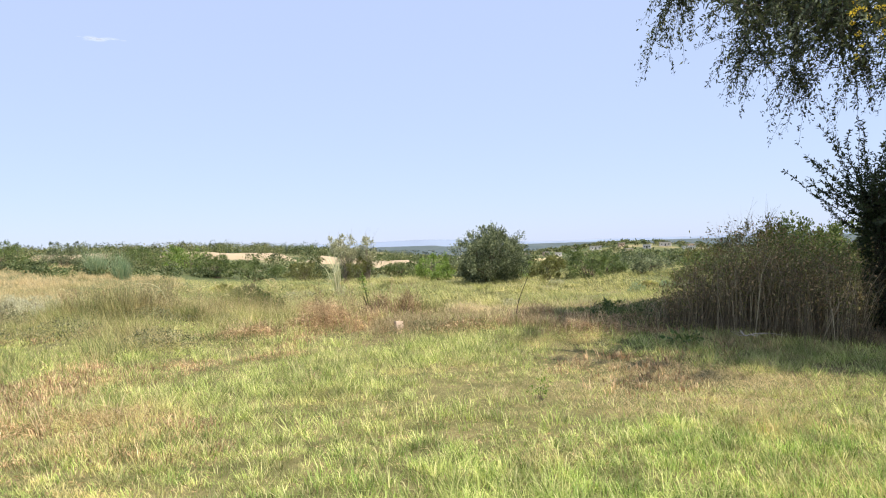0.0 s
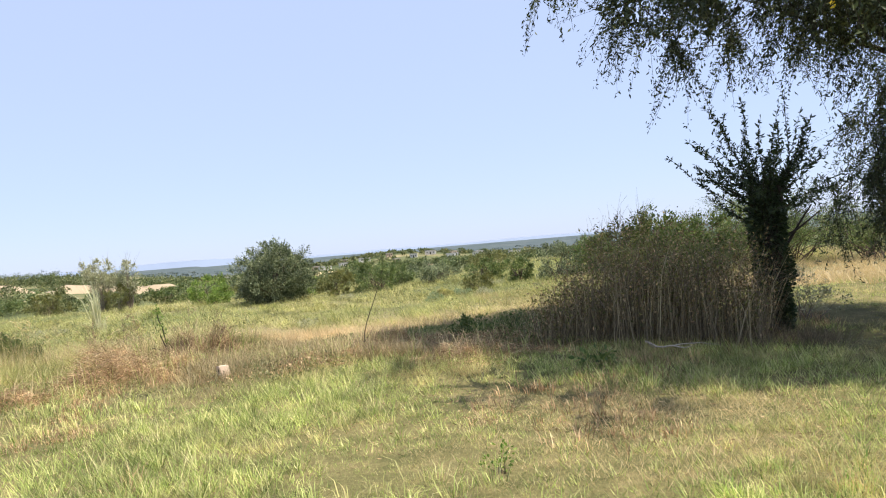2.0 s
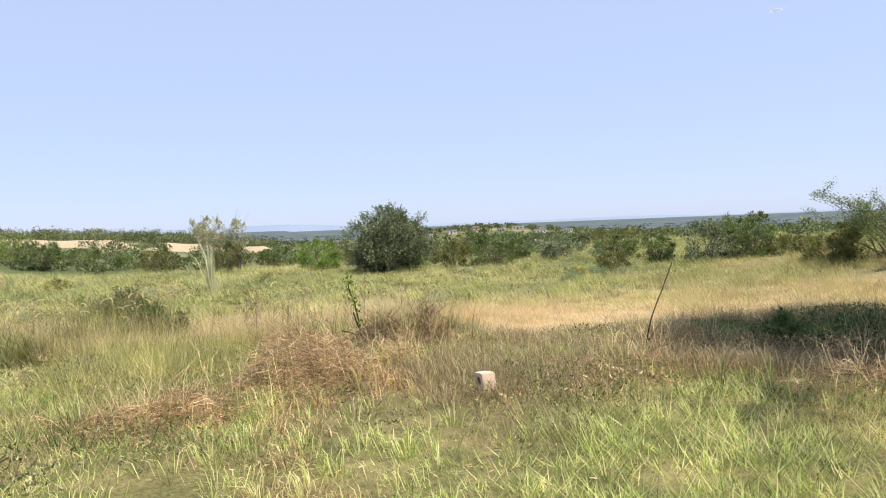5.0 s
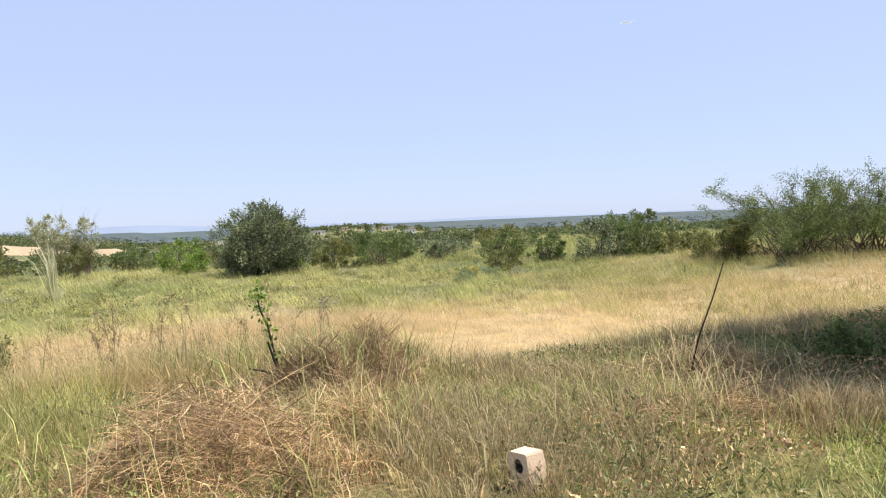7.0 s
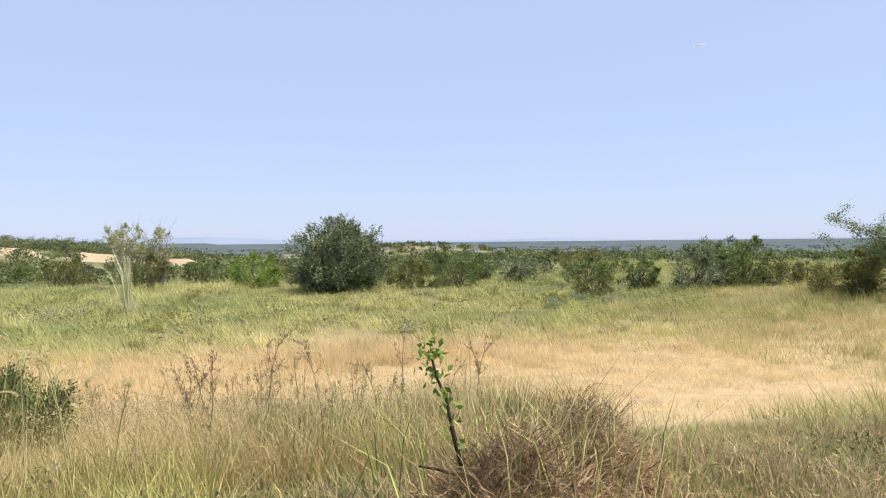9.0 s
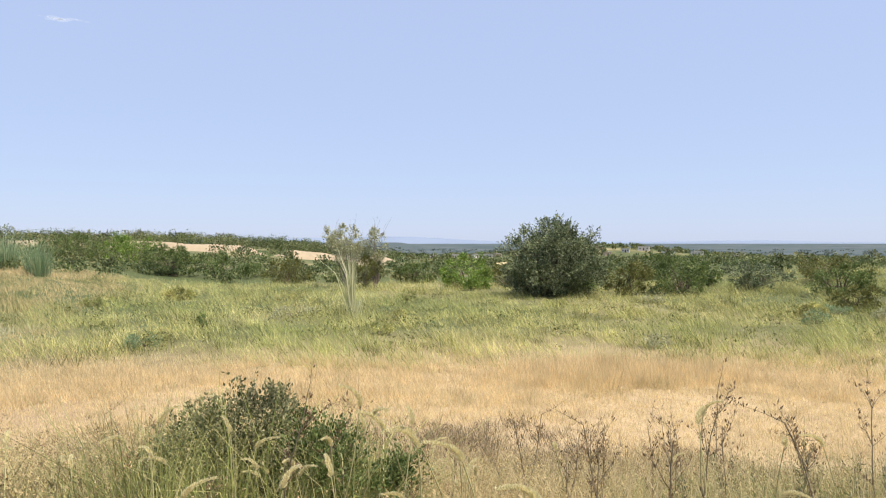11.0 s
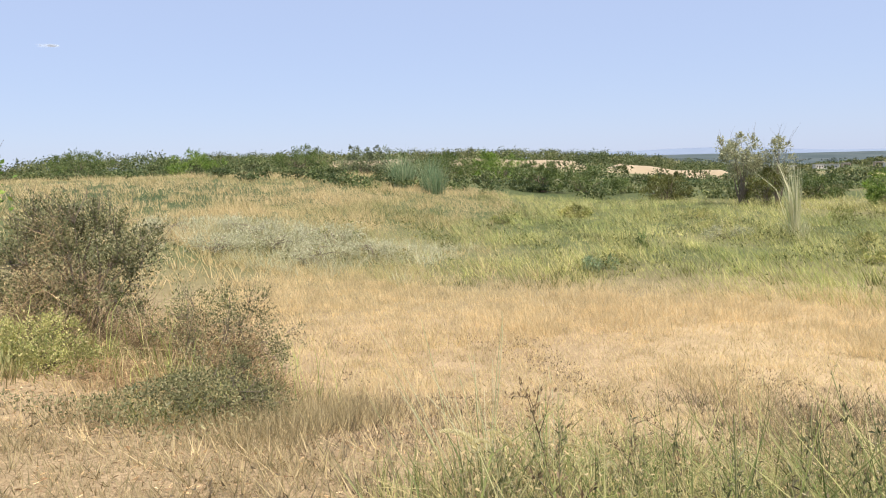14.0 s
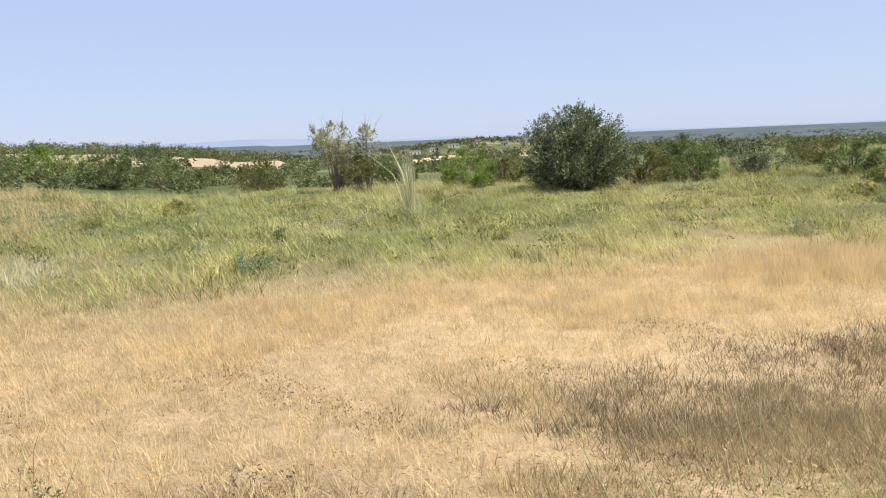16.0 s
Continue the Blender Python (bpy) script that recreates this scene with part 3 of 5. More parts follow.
def leaf_mat(name, label, material, n, x0, x1, y0, y1, phase, tall, long=0.034, least=-0.15):
    """Low small-leaved weeds growing in uneven cushions."""
    p = scatter(n, x0, x1, y0, y1, lambda x, y: wave(x, y, 2.0, phase) > least + 0.7 * rng.random(len(x)))
    m = len(p)
    lift = tall * np.clip(0.35 + 0.8 * wave(p[:, 0], p[:, 1], 2.0, phase), 0.1, 1.2)
    z = height(p[:, 0], p[:, 1]) + lift * np.sqrt(rng.random(m))
    size = long * rng.uniform(0.5, 1.5, m)
    v, f = leaf_arrays(np.column_stack([p, z]), rng.normal(0, 1, (m, 3)) + np.array([0, 0, 0.5]), size, size * 0.42, plain=True)
    tagged(new(name, mesh_of(name, v, f, material)), label, "weeds", kind="stuff")


leaf_mat("low_weeds", "small-leaved dark green weeds matting the bank", MIDGREEN, 9000, -4.5, 6.5, 11.0, 14.8, 0.4, 0.16, 0.026)
leaf_mat("low_weeds", "small-leaved yellow-green weeds matting the bank", MEADOW, 15000, -4.5, 6.5, 10.6, 14.8, 2.1, 0.15, 0.028)
leaf_mat("low_weeds", "withered brown small weeds on the bank", DEAD, 30000, -1.0, 6.5, 11.4, 15.0, 3.6, 0.16, 0.028)
leaf_mat("low_weeds", "dull green small weeds among knee-high grass", SPIKE, 40000, -11, -3.4, 9.8, 15.4, 1.2, 0.40)
leaf_mat("low_weeds", "dull green small weeds matting the bank", SPIKE, 26000, -4.5, 6.5, 10.8, 14.8, 1.0, 0.16, 0.028)


def in_pond(x, y):
    return (y > 17.2 + 1.2 * wave(x, y, 0.5, 1.0) + 0.25 * np.maximum(0, x)) & (y < 29.6 + 1.0 * wave(x, y, 0.6) - 0.55 * np.maximum(0, x - 2)) & (x > -17.5 + 0.8 * wave(x, y, 0.7, 2.0)) & (x < 8.9 + 0.7 * wave(x, y, 0.9))


straw = scatter(44000, -19, 12.5, 15.8, 31, lambda x, y: in_pond(x, y) & (rng.random(len(x)) < np.where(x > -1.0, 0.75, 0.35) + 0.65 * smooth(17, 25, y)))
withered = ((straw[:, 0] + 4.4) / 3.9) ** 2 + ((straw[:, 1] - 23.0 - 0.10 * (straw[:, 0] + 5)) / 1.4) ** 2 < 0.9 + 0.5 * wave(straw[:, 0], straw[:, 1], 2.6)
straw = straw[~(withered | ((straw[:, 1] < 22.2) & (straw[:, 0] > -8.0))) | (rng.random(len(straw)) < 0.22)]
grass("straw_grass", "pale dry straw grass in a shallow hollow", STRAW, straw, 8, 0.10, (0.05, 0.19), (0.005, 0.013), (0.2, 0.97), 0.12, 0.4, True)
straw2 = scatter(5200, -18, 12, 25.5, 30.8, lambda x, y: in_pond(x, y - 1.0) & (y > 26.0 + 2 * wave(x, y, 0.9)) & (rng.random(len(x)) < 1.3 - 0.12 * np.maximum(0, y - 26)))
grass("straw_grass", "taller pale straw grass at the hollow's edge", STRAW, straw2, 10, 0.14, (0.14, 0.36), (0.005, 0.011), (0.2, 0.9), 0.12, 0.4, True)
straw3 = scatter(1500, -4.0, 4.5, 25.6, 30.4, lambda x, y: ((x - 0.4) / 3.4) ** 2 + ((y - 28.2) / 1.9) ** 2 < 0.8 + 0.35 * wave(x, y, 1.6))
grass("straw_grass", "stand of taller pale straw grass", STRAW, straw3, 9, 0.14, (0.26, 0.50), (0.006, 0.012), (0.1, 0.6), 0.12, 0.3, True)
low = scatter(3600, -15, -6.2, 15.2, 21.5, lambda x, y: (x < -7.2 + 0.8 * wave(x, y, 1.1)) & (wave(x, y, 1.5, 3.0) > -0.1) & (y < 20.5 + wave(x, y, 1.0)))
grass("withered_grass", "low brown withered weeds on bare earth", BURNT, low, 10, 0.07, (0.04, 0.14), (0.004, 0.009), (0.3, 0.97), 0.12, 0.5, True)
burnt = scatter(4600, -9.2, 1.0, 20.0, 25.4, lambda x, y: ((x + 4.6) / 3.9) ** 2 + ((y - 22.6 - 0.10 * (x + 5)) / 1.5) ** 2 < rng.uniform(0.2, 1.3, len(x)) + 0.5 * wave(x, y, 2.6))
grass("withered_grass", "dark withered weeds in a patch", BURNT, burnt, 15, 0.11, (0.06, 0.22), (0.004, 0.009), (0.3, 0.97), 0.12, 0.4, True)

mixed = scatter(900, -9.0, -2.0, 20.0, 24.5, lambda x, y: wave(x, y, 1.7, 0.8) > 0.1)
grass("bank_weeds", "olive weeds among withered ones", FOOT, mixed, 14, 0.10, (0.08, 0.26), (0.004, 0.009), (0.3, 0.95), 0.1, 0.5, True)
meadow = scatter(34000, -26, 34, 28.6, 56, lambda x, y: (y > 29.6 + 1.2 * wave(x, y, 0.5, 0.7) - 0.10 * np.maximum(0, x)) & (x < 0.85 * y + 2) & (rng.random(len(x)) < 1.15 - 0.014 * y))
tan = meadow[:, 0] < -13.5 - 0.22 * (meadow[:, 1] - 30) + 1.6 * wave(meadow[:, 0], meadow[:, 1], 0.6, 1.1) + 2.0 * rng.normal(0, 0.6, len(meadow))
grass("dry_field_grass", "tan dry grass where the field rises", FIELD, meadow[tan], 11, 0.24, (0.14, 0.44), (0.007, 0.016), (0.4, 0.99), 0.3, 0.8, True)
meadow = meadow[~tan]
grass("meadow_grass", "yellow-green meadow grass waving in clumps", MEADOW, meadow, 11, 0.24, (0.14, 0.46), (0.007, 0.016), (0.5, 0.99), 0.3, 1.0, True)
darker = scatter(6800, -26, 34, 29.5, 54, lambda x, y: (wave(x, y, 0.9, 5.0) > 0.35) & (x < 0.85 * y + 2))
grass("meadow_grass", "darker green weeds scattered through the meadow", OLIVE, darker, 9, 0.14, (0.20, 0.50), (0.008, 0.018), (0.2, 0.9), 0.12, 0.4, True)
slope = scatter(9000, 2, 16, 15.6, 30.5, lambda x, y: ~in_pond(x, y) & (y > 16.4 + 0.6 * wave(x, y, 0.8)) & (x > 3.0 + 0.5 * wave(x, y, 1.1)))
grass("meadow_grass", "yellow-green grass beside the hollow", MEADOW, slope[::3], 12, 0.16, (0.10, 0.36), (0.006, 0.014), (0.3, 0.97), 0.12, 0.6, True)
grass("meadow_grass", "mixed olive and reddish-tan grass beside the hollow", FIELD, slope[1::6], 9, 0.16, (0.10, 0.34), (0.006, 0.014), (0.3, 0.97), 0.12, 0.6, True)
grass("straw_grass", "pale yellow dry grass beside the hollow", STRAW, np.concatenate([slope[2::3], slope[1::3][::2]]), 10, 0.16, (0.10, 0.32), (0.006, 0.013), (0.3, 0.97), 0.12, 0.6, True)
left2 = scatter(15000, -75, -12, 17, 70, lambda x, y: (x < -17.2 + 1.0 * wave(x, y, 0.5) - 0.28 * np.maximum(0, y - 30)) & (y < 66 - 0.1 * x) & (rng.random(len(x)) < 0.4 + 0.6 * (x > -40)))
grass("dry_field_grass", "tan dry grass over a rising field", FIELD, left2, 8, 0.20, (0.18, 0.44), (0.015, 0.030), (0.3, 0.95), 0.2, 0.4, True)
right2 = scatter(11000, 6, 48, 9, 36, lambda x, y: ~in_pond(x, y) & (x > 11 - 0.5 * np.maximum(0, 14 - y)) & (x < 1.55 * y + 6) & ((y > 14) | (x > 11)))
grass("dry_field_grass", "mixed tan and green field grass", FIELD, right2, 9, 0.18, (0.16, 0.40), (0.010, 0.024), (0.3, 0.95), 0.2, 0.4, True)


def litter(n, x0, x1, y0, y1, keep):
    """Broken straw and leaf bits lying on bare earth."""
    p = scatter(n, x0, x1, y0, y1, keep)
    m = len(p)
    a = rng.uniform(0, 2 * np.pi, m)
    size = rng.uniform(0.015, 0.07, m)
    v, f = leaf_arrays(np.column_stack([p, height(p[:, 0], p[:, 1]) + rng.uniform(0.004, 0.03, m)]), np.column_stack([np.cos(a), np.sin(a), rng.normal(0, 0.15, m)]), size, rng.uniform(0.003, 0.010, m))
    tagged(new("litter", mesh_of("litter", v, f, DEAD)), "dry straw bits and leaf litter on bare earth", "litter", kind="stuff")


tussock = scatter(560, -15.5, -11.2, 18.2, 20.4, lambda x, y: wave(x, y, 1.8, 0.2) > -0.3)
grass("bank_weeds", "soft green and straw grass at the bushes' feet", BANK, tussock, 16, 0.10, (0.14, 0.36), (0.004, 0.008), (0.4, 0.95), 0.1, 0.4)
around = scatter(1500, -14.6, -10.2, 17.9, 20.8, lambda x, y: wave(x, y, 1.5, 5.2) > -0.05 + 0.5 * rng.random(len(x)))
grass("withered_grass", "grey-brown withered weeds round the twiggy bushes", FOOT, around, 18, 0.10, (0.06, 0.24), (0.004, 0.008), (0.2, 0.95), 0.05, 0.5, True)
leaf_mat("low_weeds", "small dark withered weeds dotted over dry straw", BURNT, 60000, -16, -2, 16.6, 25.5, 2.7, 0.12, 0.03, 0.25)
leaf_mat("low_weeds", "olive leafy weeds through the meadow", OLIVE, 46000, -20, 14, 30.5, 44, 1.9, 0.42, 0.075, 0.1)
leaf_mat("low_weeds", "grey-green small weeds at the twiggy bushes' feet", SPIKE, 26000, -15.0, -10.6, 17.7, 20.2, 0.7, 0.30, 0.028)
trodden = scatter(2600, -13.6, -8.2, 15.8, 18.8, lambda x, y: wave(x, y, 1.9, 3.7) > -0.25 + 0.5 * rng.random(len(x)))
grass("withered_grass", "trampled grey-brown weeds on bare earth", FOOT, trodden, 12, 0.09, (0.04, 0.17), (0.003, 0.007), (0.4, 0.97), 0.05, 0.6, True)
litter(20000, -15, -6.5, 15.2, 22, lambda x, y: wave(x, y, 2.0, 0.4) > -0.7)
leaf_mat("low_weeds", "dark leafy weeds in the tree's shade", MIDGREEN, 16000, 1.8, 5.2, 11.4, 14.6, 1.6, 0.26, 0.04)
litter(14000, -4, 6, 4.5, 14, lambda x, y: wave(x, y, 1.7, 0.9) > 0.1)


# ---- bushes and trees ----
def lumpy_crown(w, d, h, bottom, lumps, leaves, leaf, lump_r, ragged=0.25):
    """Leaf places and directions of a crown of uneven clumps; and the clumps' centres."""
    u = unit(rng.normal(size=(lumps, 3))) * rng.uniform(0.35, 1.0, (lumps, 1)) ** 0.6
    c = u * np.array([w / 2, d / 2, (h - bottom) / 2]) * (1 + np.clip(rng.normal(0, ragged * 0.5, (lumps, 1)), -0.25, 0.05)) * 0.87 + np.array([0, 0, (h + bottom) / 2])
    c[:, 2] = np.maximum(c[:, 2], max(bottom, 0) * 0.6 + 0.08 * h)
    k = rng.integers(0, lumps, leaves)
    r = lump_r * rng.uniform(0.6, 1.25, lumps)
    o = unit(rng.normal(size=(leaves, 3)))
    p = c[k] + o * (r[k] * rng.uniform(0.2, 1.0, leaves) ** 0.5)[:, None] * np.array([1, 1, 0.85])
    p[:, 2] = np.maximum(p[:, 2], 0.03)
    way = o + rng.normal(0, 0.5, (leaves, 3)) + np.array([0, 0, 0.35])
    spikes = lumps * 7
    j = rng.integers(0, lumps, spikes)
    out = unit(unit(c[j] - np.array([0, 0, 0.35 * h])) * 0.8 + rng.normal(0, 0.45, (spikes, 3)) + np.array([0, 0, 0.45]))
    far = r[j] * rng.uniform(0.85, 1.3 if h > 1.0 else 1.15, spikes)
    e = rng.random(leaves) < 0.45
    b = rng.integers(0, spikes, leaves)
    q = c[j[b]] + out[b] * (far[b] * rng.uniform(0.25, 1.0, leaves))[:, None] + rng.normal(0, 0.35 * leaf, (leaves, 3))
    q[:, 2] = np.maximum(q[:, 2], 0.03)
    p[e], way[e] = q[e], (out[b] + rng.normal(0, 0.55, (leaves, 3)))[e]
    return p, way, c


def bush(name, x, y, w, h, leaf_mat, label, category="bush", leaves=5000, leaf=0.11, lumps=34, bottom=0.1, deep=None, bark=BARK, stem=0.05, twigs=0, group="scrub at the meadow's end"):
    """A bush or small round tree: stems and a crown of clumped leaves."""
    root = thing(name, on_ground(x, y, float(rng.uniform(0, 360)) if deep is None else 0.0), label, category, group)
    deep = deep or w * 0.9
    p, way, c = lumpy_crown(w, deep, h, bottom, lumps, leaves, leaf, 0.115 * (w + h) / 2 + 0.07)
    wood = Wood()
    for q in c[: min(len(c), 22)]:
        start = np.array([rng.normal(0, 0.05 * w), rng.normal(0, 0.05 * w), 0.0])
        mid = (start + q) / 2 * np.array([0.75, 0.75, 1.0]) + rng.normal(0, 0.05 * w, 3)
        wood.tube([start, mid, q], [stem, stem * 0.6, stem * 0.2], 5)
    for _ in range(twigs):
        q = c[rng.integers(len(c))]
        branch(wood, q, q - np.array([0, 0, h * 0.3]) + rng.normal(0, 0.3, 3), 0.45 * h * rng.uniform(0.4, 0.8), stem * 0.25, 4, 0.2, sides=3)
    part("trunk" if stem > 0.06 else "stem", wood.mesh("stems", bark), root)
    size = leaf * rng.uniform(0.6, 1.4, leaves)
    v, f = leaf_arrays(p, way, size, size * 0.55, plain=y > 24)
    part("crown", mesh_of("crown", v, f, leaf_mat), root)
    return root


bush("round_tree", 2.95, 46.4, 4.9, 3.5, DARKLEAF, "dense round dark grey-green tree at the meadow's end", "tree", 72000, 0.078, 190, -0.6, 4.4, stem=0.11, group="lone trees")
bush("dusty_tree", -6.9, 52.3, 2.3, 3.35, PALE, "pale dusty half-bare tree with a leaning crown", "tree", 9500, 0.075, 26, 1.2, 2.0, GREYBARK, 0.03, 22, group="lone trees")
bush("dusty_tree", -5.35, 52.2, 1.5, 3.5, PALE, "thin half-bare dusty tree beside its neighbour", "tree", 3200, 0.07, 20, 0.9, 1.1, GREYBARK, 0.024, 18, group="lone trees")
bush("dusty_shrub", -5.9, 52.0, 2.2, 1.9, OLIVE, "grey-olive twiggy shrub under the pale tree", "shrub", 6000, 0.07, 20, 0.1, None, GREYBARK, 0.02, 14)
for x, y, w, h, mat, label in (
    (-0.6, 51.2, 3.7, 1.75, GREEN, "bright green leafy bush at the meadow's end"), (6.5, 46.8, 2.3, 1.65, OLIVE, "small olive-brown rounded bush beyond the meadow"),
    (9.2, 47.4, 3.7, 2.0, MIDGREEN, "spreading mid-green bush beyond the meadow"), (13.2, 48.2, 3.2, 1.45, DARKLEAF, "low dark bush in a hedge of scrub"),
    (12.9, 39.6, 1.9, 0.85, OLIVE, "small olive shrub beyond the meadow"), (16.9, 37.6, 3.1, 2.0, DARKLEAF, "dense dark bush beside feathery scrub"),
    (18.9, 37.2, 2.8, 2.05, MIDGREEN, "airy feathery green bush beside dark scrub"), (15.8, 40.6, 2.2, 1.45, MIDGREEN, "low green bush at the meadow's end"),
    (20.4, 36.0, 3.0, 0.9, OLIVE, "low olive scrub at the meadow's end"), (15.0, 44.0, 2.7, 1.3, MIDGREEN, "low green bush at the meadow's end"),
    (-10.6, 56.5, 2.8, 1.6, OLIVE, "small dark olive bush beyond the meadow"), (-15.8, 62.0, 5.0, 1.7, MIDGREEN, "broad mid-green bush at the meadow's end"),
    (-18.6, 60.5, 3.6, 1.9, MIDGREEN, "broad mid-green bush at the meadow's end"), (-23.0, 66.5, 4.6, 2.1, GREEN, "bright green leafy bush at the meadow's end"),
    (-28.0, 68.0, 5.5, 1.9, MIDGREEN, "broad mid-green bush at the meadow's end"), (-36.0, 70.5, 4.6, 2.4, DARKLEAF, "dense dark bush at the meadow's end"),
    (-43.0, 72.0, 6.0, 2.2, MIDGREEN, "broad mid-green bush at the meadow's end"), (-50.0, 66.0, 5.5, 2.0, GREEN, "bright green leafy bush at the meadow's end"),
    (-58.0, 62.0, 6.0, 2.4, MIDGREEN, "broad mid-green bush at the meadow's end"), (2.0, 53.5, 3.2, 1.2, OLIVE, "low olive scrub behind the round tree"),
    (-3.2, 57.0, 3.0, 1.2, MIDGREEN, "low green scrub at the meadow's end"), (5.2, 50.5, 2.6, 1.3, GREEN, "low bright green scrub at the meadow's end"),
    (11.5, 52.0, 3.5, 1.6, MIDGREEN, "mid-green bush in a hedge of scrub"), (17.5, 49.0, 4.0, 1.5, OLIVE, "low olive scrub at the meadow's end"),
    (22.5, 44.0, 4.0, 1.6, MIDGREEN, "broad mid-green bush at the meadow's end"), (34.5, 42.0, 5.0, 1.9, MIDGREEN, "broad mid-green bush at the meadow's end"), (10.6, 38.4, 1.3, 0.4, MEADOW, "low leafy weed clump in the meadow"),
    (-13.6, 45.5, 1.5, 0.42, MEADOW, "low olive weed clump in the meadow"), (19.0, 32.5, 2.6, 1.0, OLIVE, "low olive scrub at the meadow's end")):
    bush("bush" if h > 1.3 else "shrub", x, y, w * 1.1, h * 1.05, mat, label, "bush" if h > 1.3 else "shrub", int(3600 + 1100 * w * h), 0.075, 18 + int(4 * w), -0.25 * h, stem=0.035)

for x, y in scatter(60, -17, 15, 31.5, 46, lambda x, y: wave(x, y, 0.8, 3.3) > -0.1)[:18]:
    w = float(rng.uniform(0.9, 1.9))
    mat, tone = ((REED, "dull green"), (MEADOW, "yellow-green"), (PALE, "dusty green"))[int(rng.integers(3))]
    bush("weed_clump", float(x), float(y), w, float(rng.uniform(0.28, 0.42)), mat, "low " + tone + " weed clump in meadow grass", "weed", 1500, 0.045, 16, 0.0, None, BARK, 0.008, group="meadow weeds")

for x, y, w, h in ((-17.8, 31.4, 1.8, 0.75), (-19.6, 32.2, 2.0, 0.85), (-16.6, 32.6, 1.5, 0.65), (-18.6, 33.6, 1.9, 0.8), (-21.2, 33.4, 1.8, 0.75), (-20.4, 30.6, 1.4, 0.6), (-23.0, 32.0, 1.6, 0.6)):
    bush("sage_shrub", x, y, w * 1.6, h * 0.75, SILVER, "low silver-grey shrub in dry grass", "shrub", 3000, 0.045, 34, 0.0, None, GREYBARK, 0.018, group="silver shrubs")

grass("sage_grass", "pale grey-green grass among silver shrubs", SILVER, scatter(1100, -25, -14.5, 29.5, 35, lambda x, y: wave(x, y, 1.1, 0.8) > -0.3), 12, 0.16, (0.15, 0.45), (0.008, 0.016), (0.3, 0.95), 0.1, 0.4, True)


def arching_bush(x, y, w, h, shoots, leaves, label, mat=MIDGREEN, tilt=0.0):
    """A thorny bush of long arching branches with fine leaves."""
    root = thing("thorn_bush", on_ground(x, y), label, "bush", "thorn bushes")
    wood, at, way = Wood(), [], []
    for _ in range(shoots):
        a = rng.uniform(0, 2 * np.pi)
        s = rng.uniform(0.3, 1.0)
        d = np.array([np.cos(a) * s * w / 2 + tilt, np.sin(a) * s * w / 2.4, h * rng.uniform(0.45, 0.80)])
        pts = branch(wood, (rng.normal(0, 0.12 * w), rng.normal(0, 0.1 * w), 0), d, np.linalg.norm(d) * 1.12, 0.03, 8, 0.10, (0, 0, -0.06))
        for _ in range(5):
            q = pts[rng.integers(3, 9)]
            e = unit(d) + rng.normal(0, 0.55, 3)
            tw = branch(wood, q, e, rng.uniform(0.4, 1.1) * h / 3, 0.010, 5, 0.18, (0, 0, -0.08), 3)
            at.append(tw), way.append(np.repeat(unit(e)[None], len(tw), 0))
        at.append(pts[4:]), way.append(np.repeat(unit(d)[None], len(pts) - 4, 0))
    at, way = np.concatenate(at), np.concatenate(way)
    k = rng.integers(0, len(at), leaves)
    p = at[k] + rng.normal(0, 0.10, (leaves, 3)) * np.array([1, 1, 0.8]) - way[k] * rng.uniform(0, 0.25, (leaves, 1))
    p[:, 2] = np.maximum(p[:, 2], 0.05)
    size = rng.uniform(0.035, 0.10, leaves)
    v, f = leaf_arrays(p, way[k] + rng.normal(0, 0.7, (leaves, 3)) + np.array([0, 0, -0.2]), size, size * 0.42, plain=True)
    part("branchwork", wood.mesh("branchwork", BARK), root)
    part("foliage", mesh_of("foliage", v, f, mat), root)
    return root


arching_bush(20.8, 30.6, 5.8, 3.5, 46, 40000, "large thorny green bush with long arching sprays")
arching_bush(24.4, 30.2, 6.5, 3.6, 46, 32000, "large thorny green bush with long arching sprays")
arching_bush(26.5, 27.0, 4.2, 3.2, 30, 18000, "thorny green bush at the field's edge")
bush("bush", 18.6, 31.0, 1.5, 1.6, OLIVE, "dark olive bush against the thorn bush", "bush", 2600, 0.10, 22, stem=0.03)


# ---- tall reed tufts ----
def reed_tuft(x, y, tall, wide, count, mat, label, lean=0.35, stray=0.3, west=0.35):
    root = thing("reed_tuft", on_ground(x, y), label, "reed tuft", "reed tufts")
    a = rng.uniform(0, 2 * np.pi, count)
    base = np.column_stack([np.cos(a) * rng.uniform(0, wide * 0.22, count), np.sin(a) * rng.uniform(0, wide * 0.22, count), np.zeros(count)])
    v, f = blade_arrays(base, np.stack([np.cos(a) - west, np.sin(a)], 1), tall * rng.uniform(0.45, 1.0, count), rng.uniform(0.010, 0.024, count), rng.uniform(0.02, lean, count) + (rng.random(count) < 0.2) * stray)
    part("blade_clump", mesh_of("blade_clump", v, f, mat), root)
    return root


reed_tuft(-5.62, 39.4, 2.75, 0.6, 120, PALETUFT, "tall pale reed tuft standing above the meadow", 0.20, 0.20, 0.7)
reed_tuft(-5.5, 39.2, 0.9, 1.2, 90, PALETUFT, "spreading basal blades of a pale reed tuft", 0.9)
for x, y, t in ((-25.1, 53.2, 2.5), (-24.4, 52.4, 2.2), (-22.2, 50.8, 2.3), (-21.7, 50.2, 1.7)):
    reed_tuft(x, y, t, 2.4, 300, REED, "blue-green reed tuft in the field", 0.6, 0.35, 0.1)


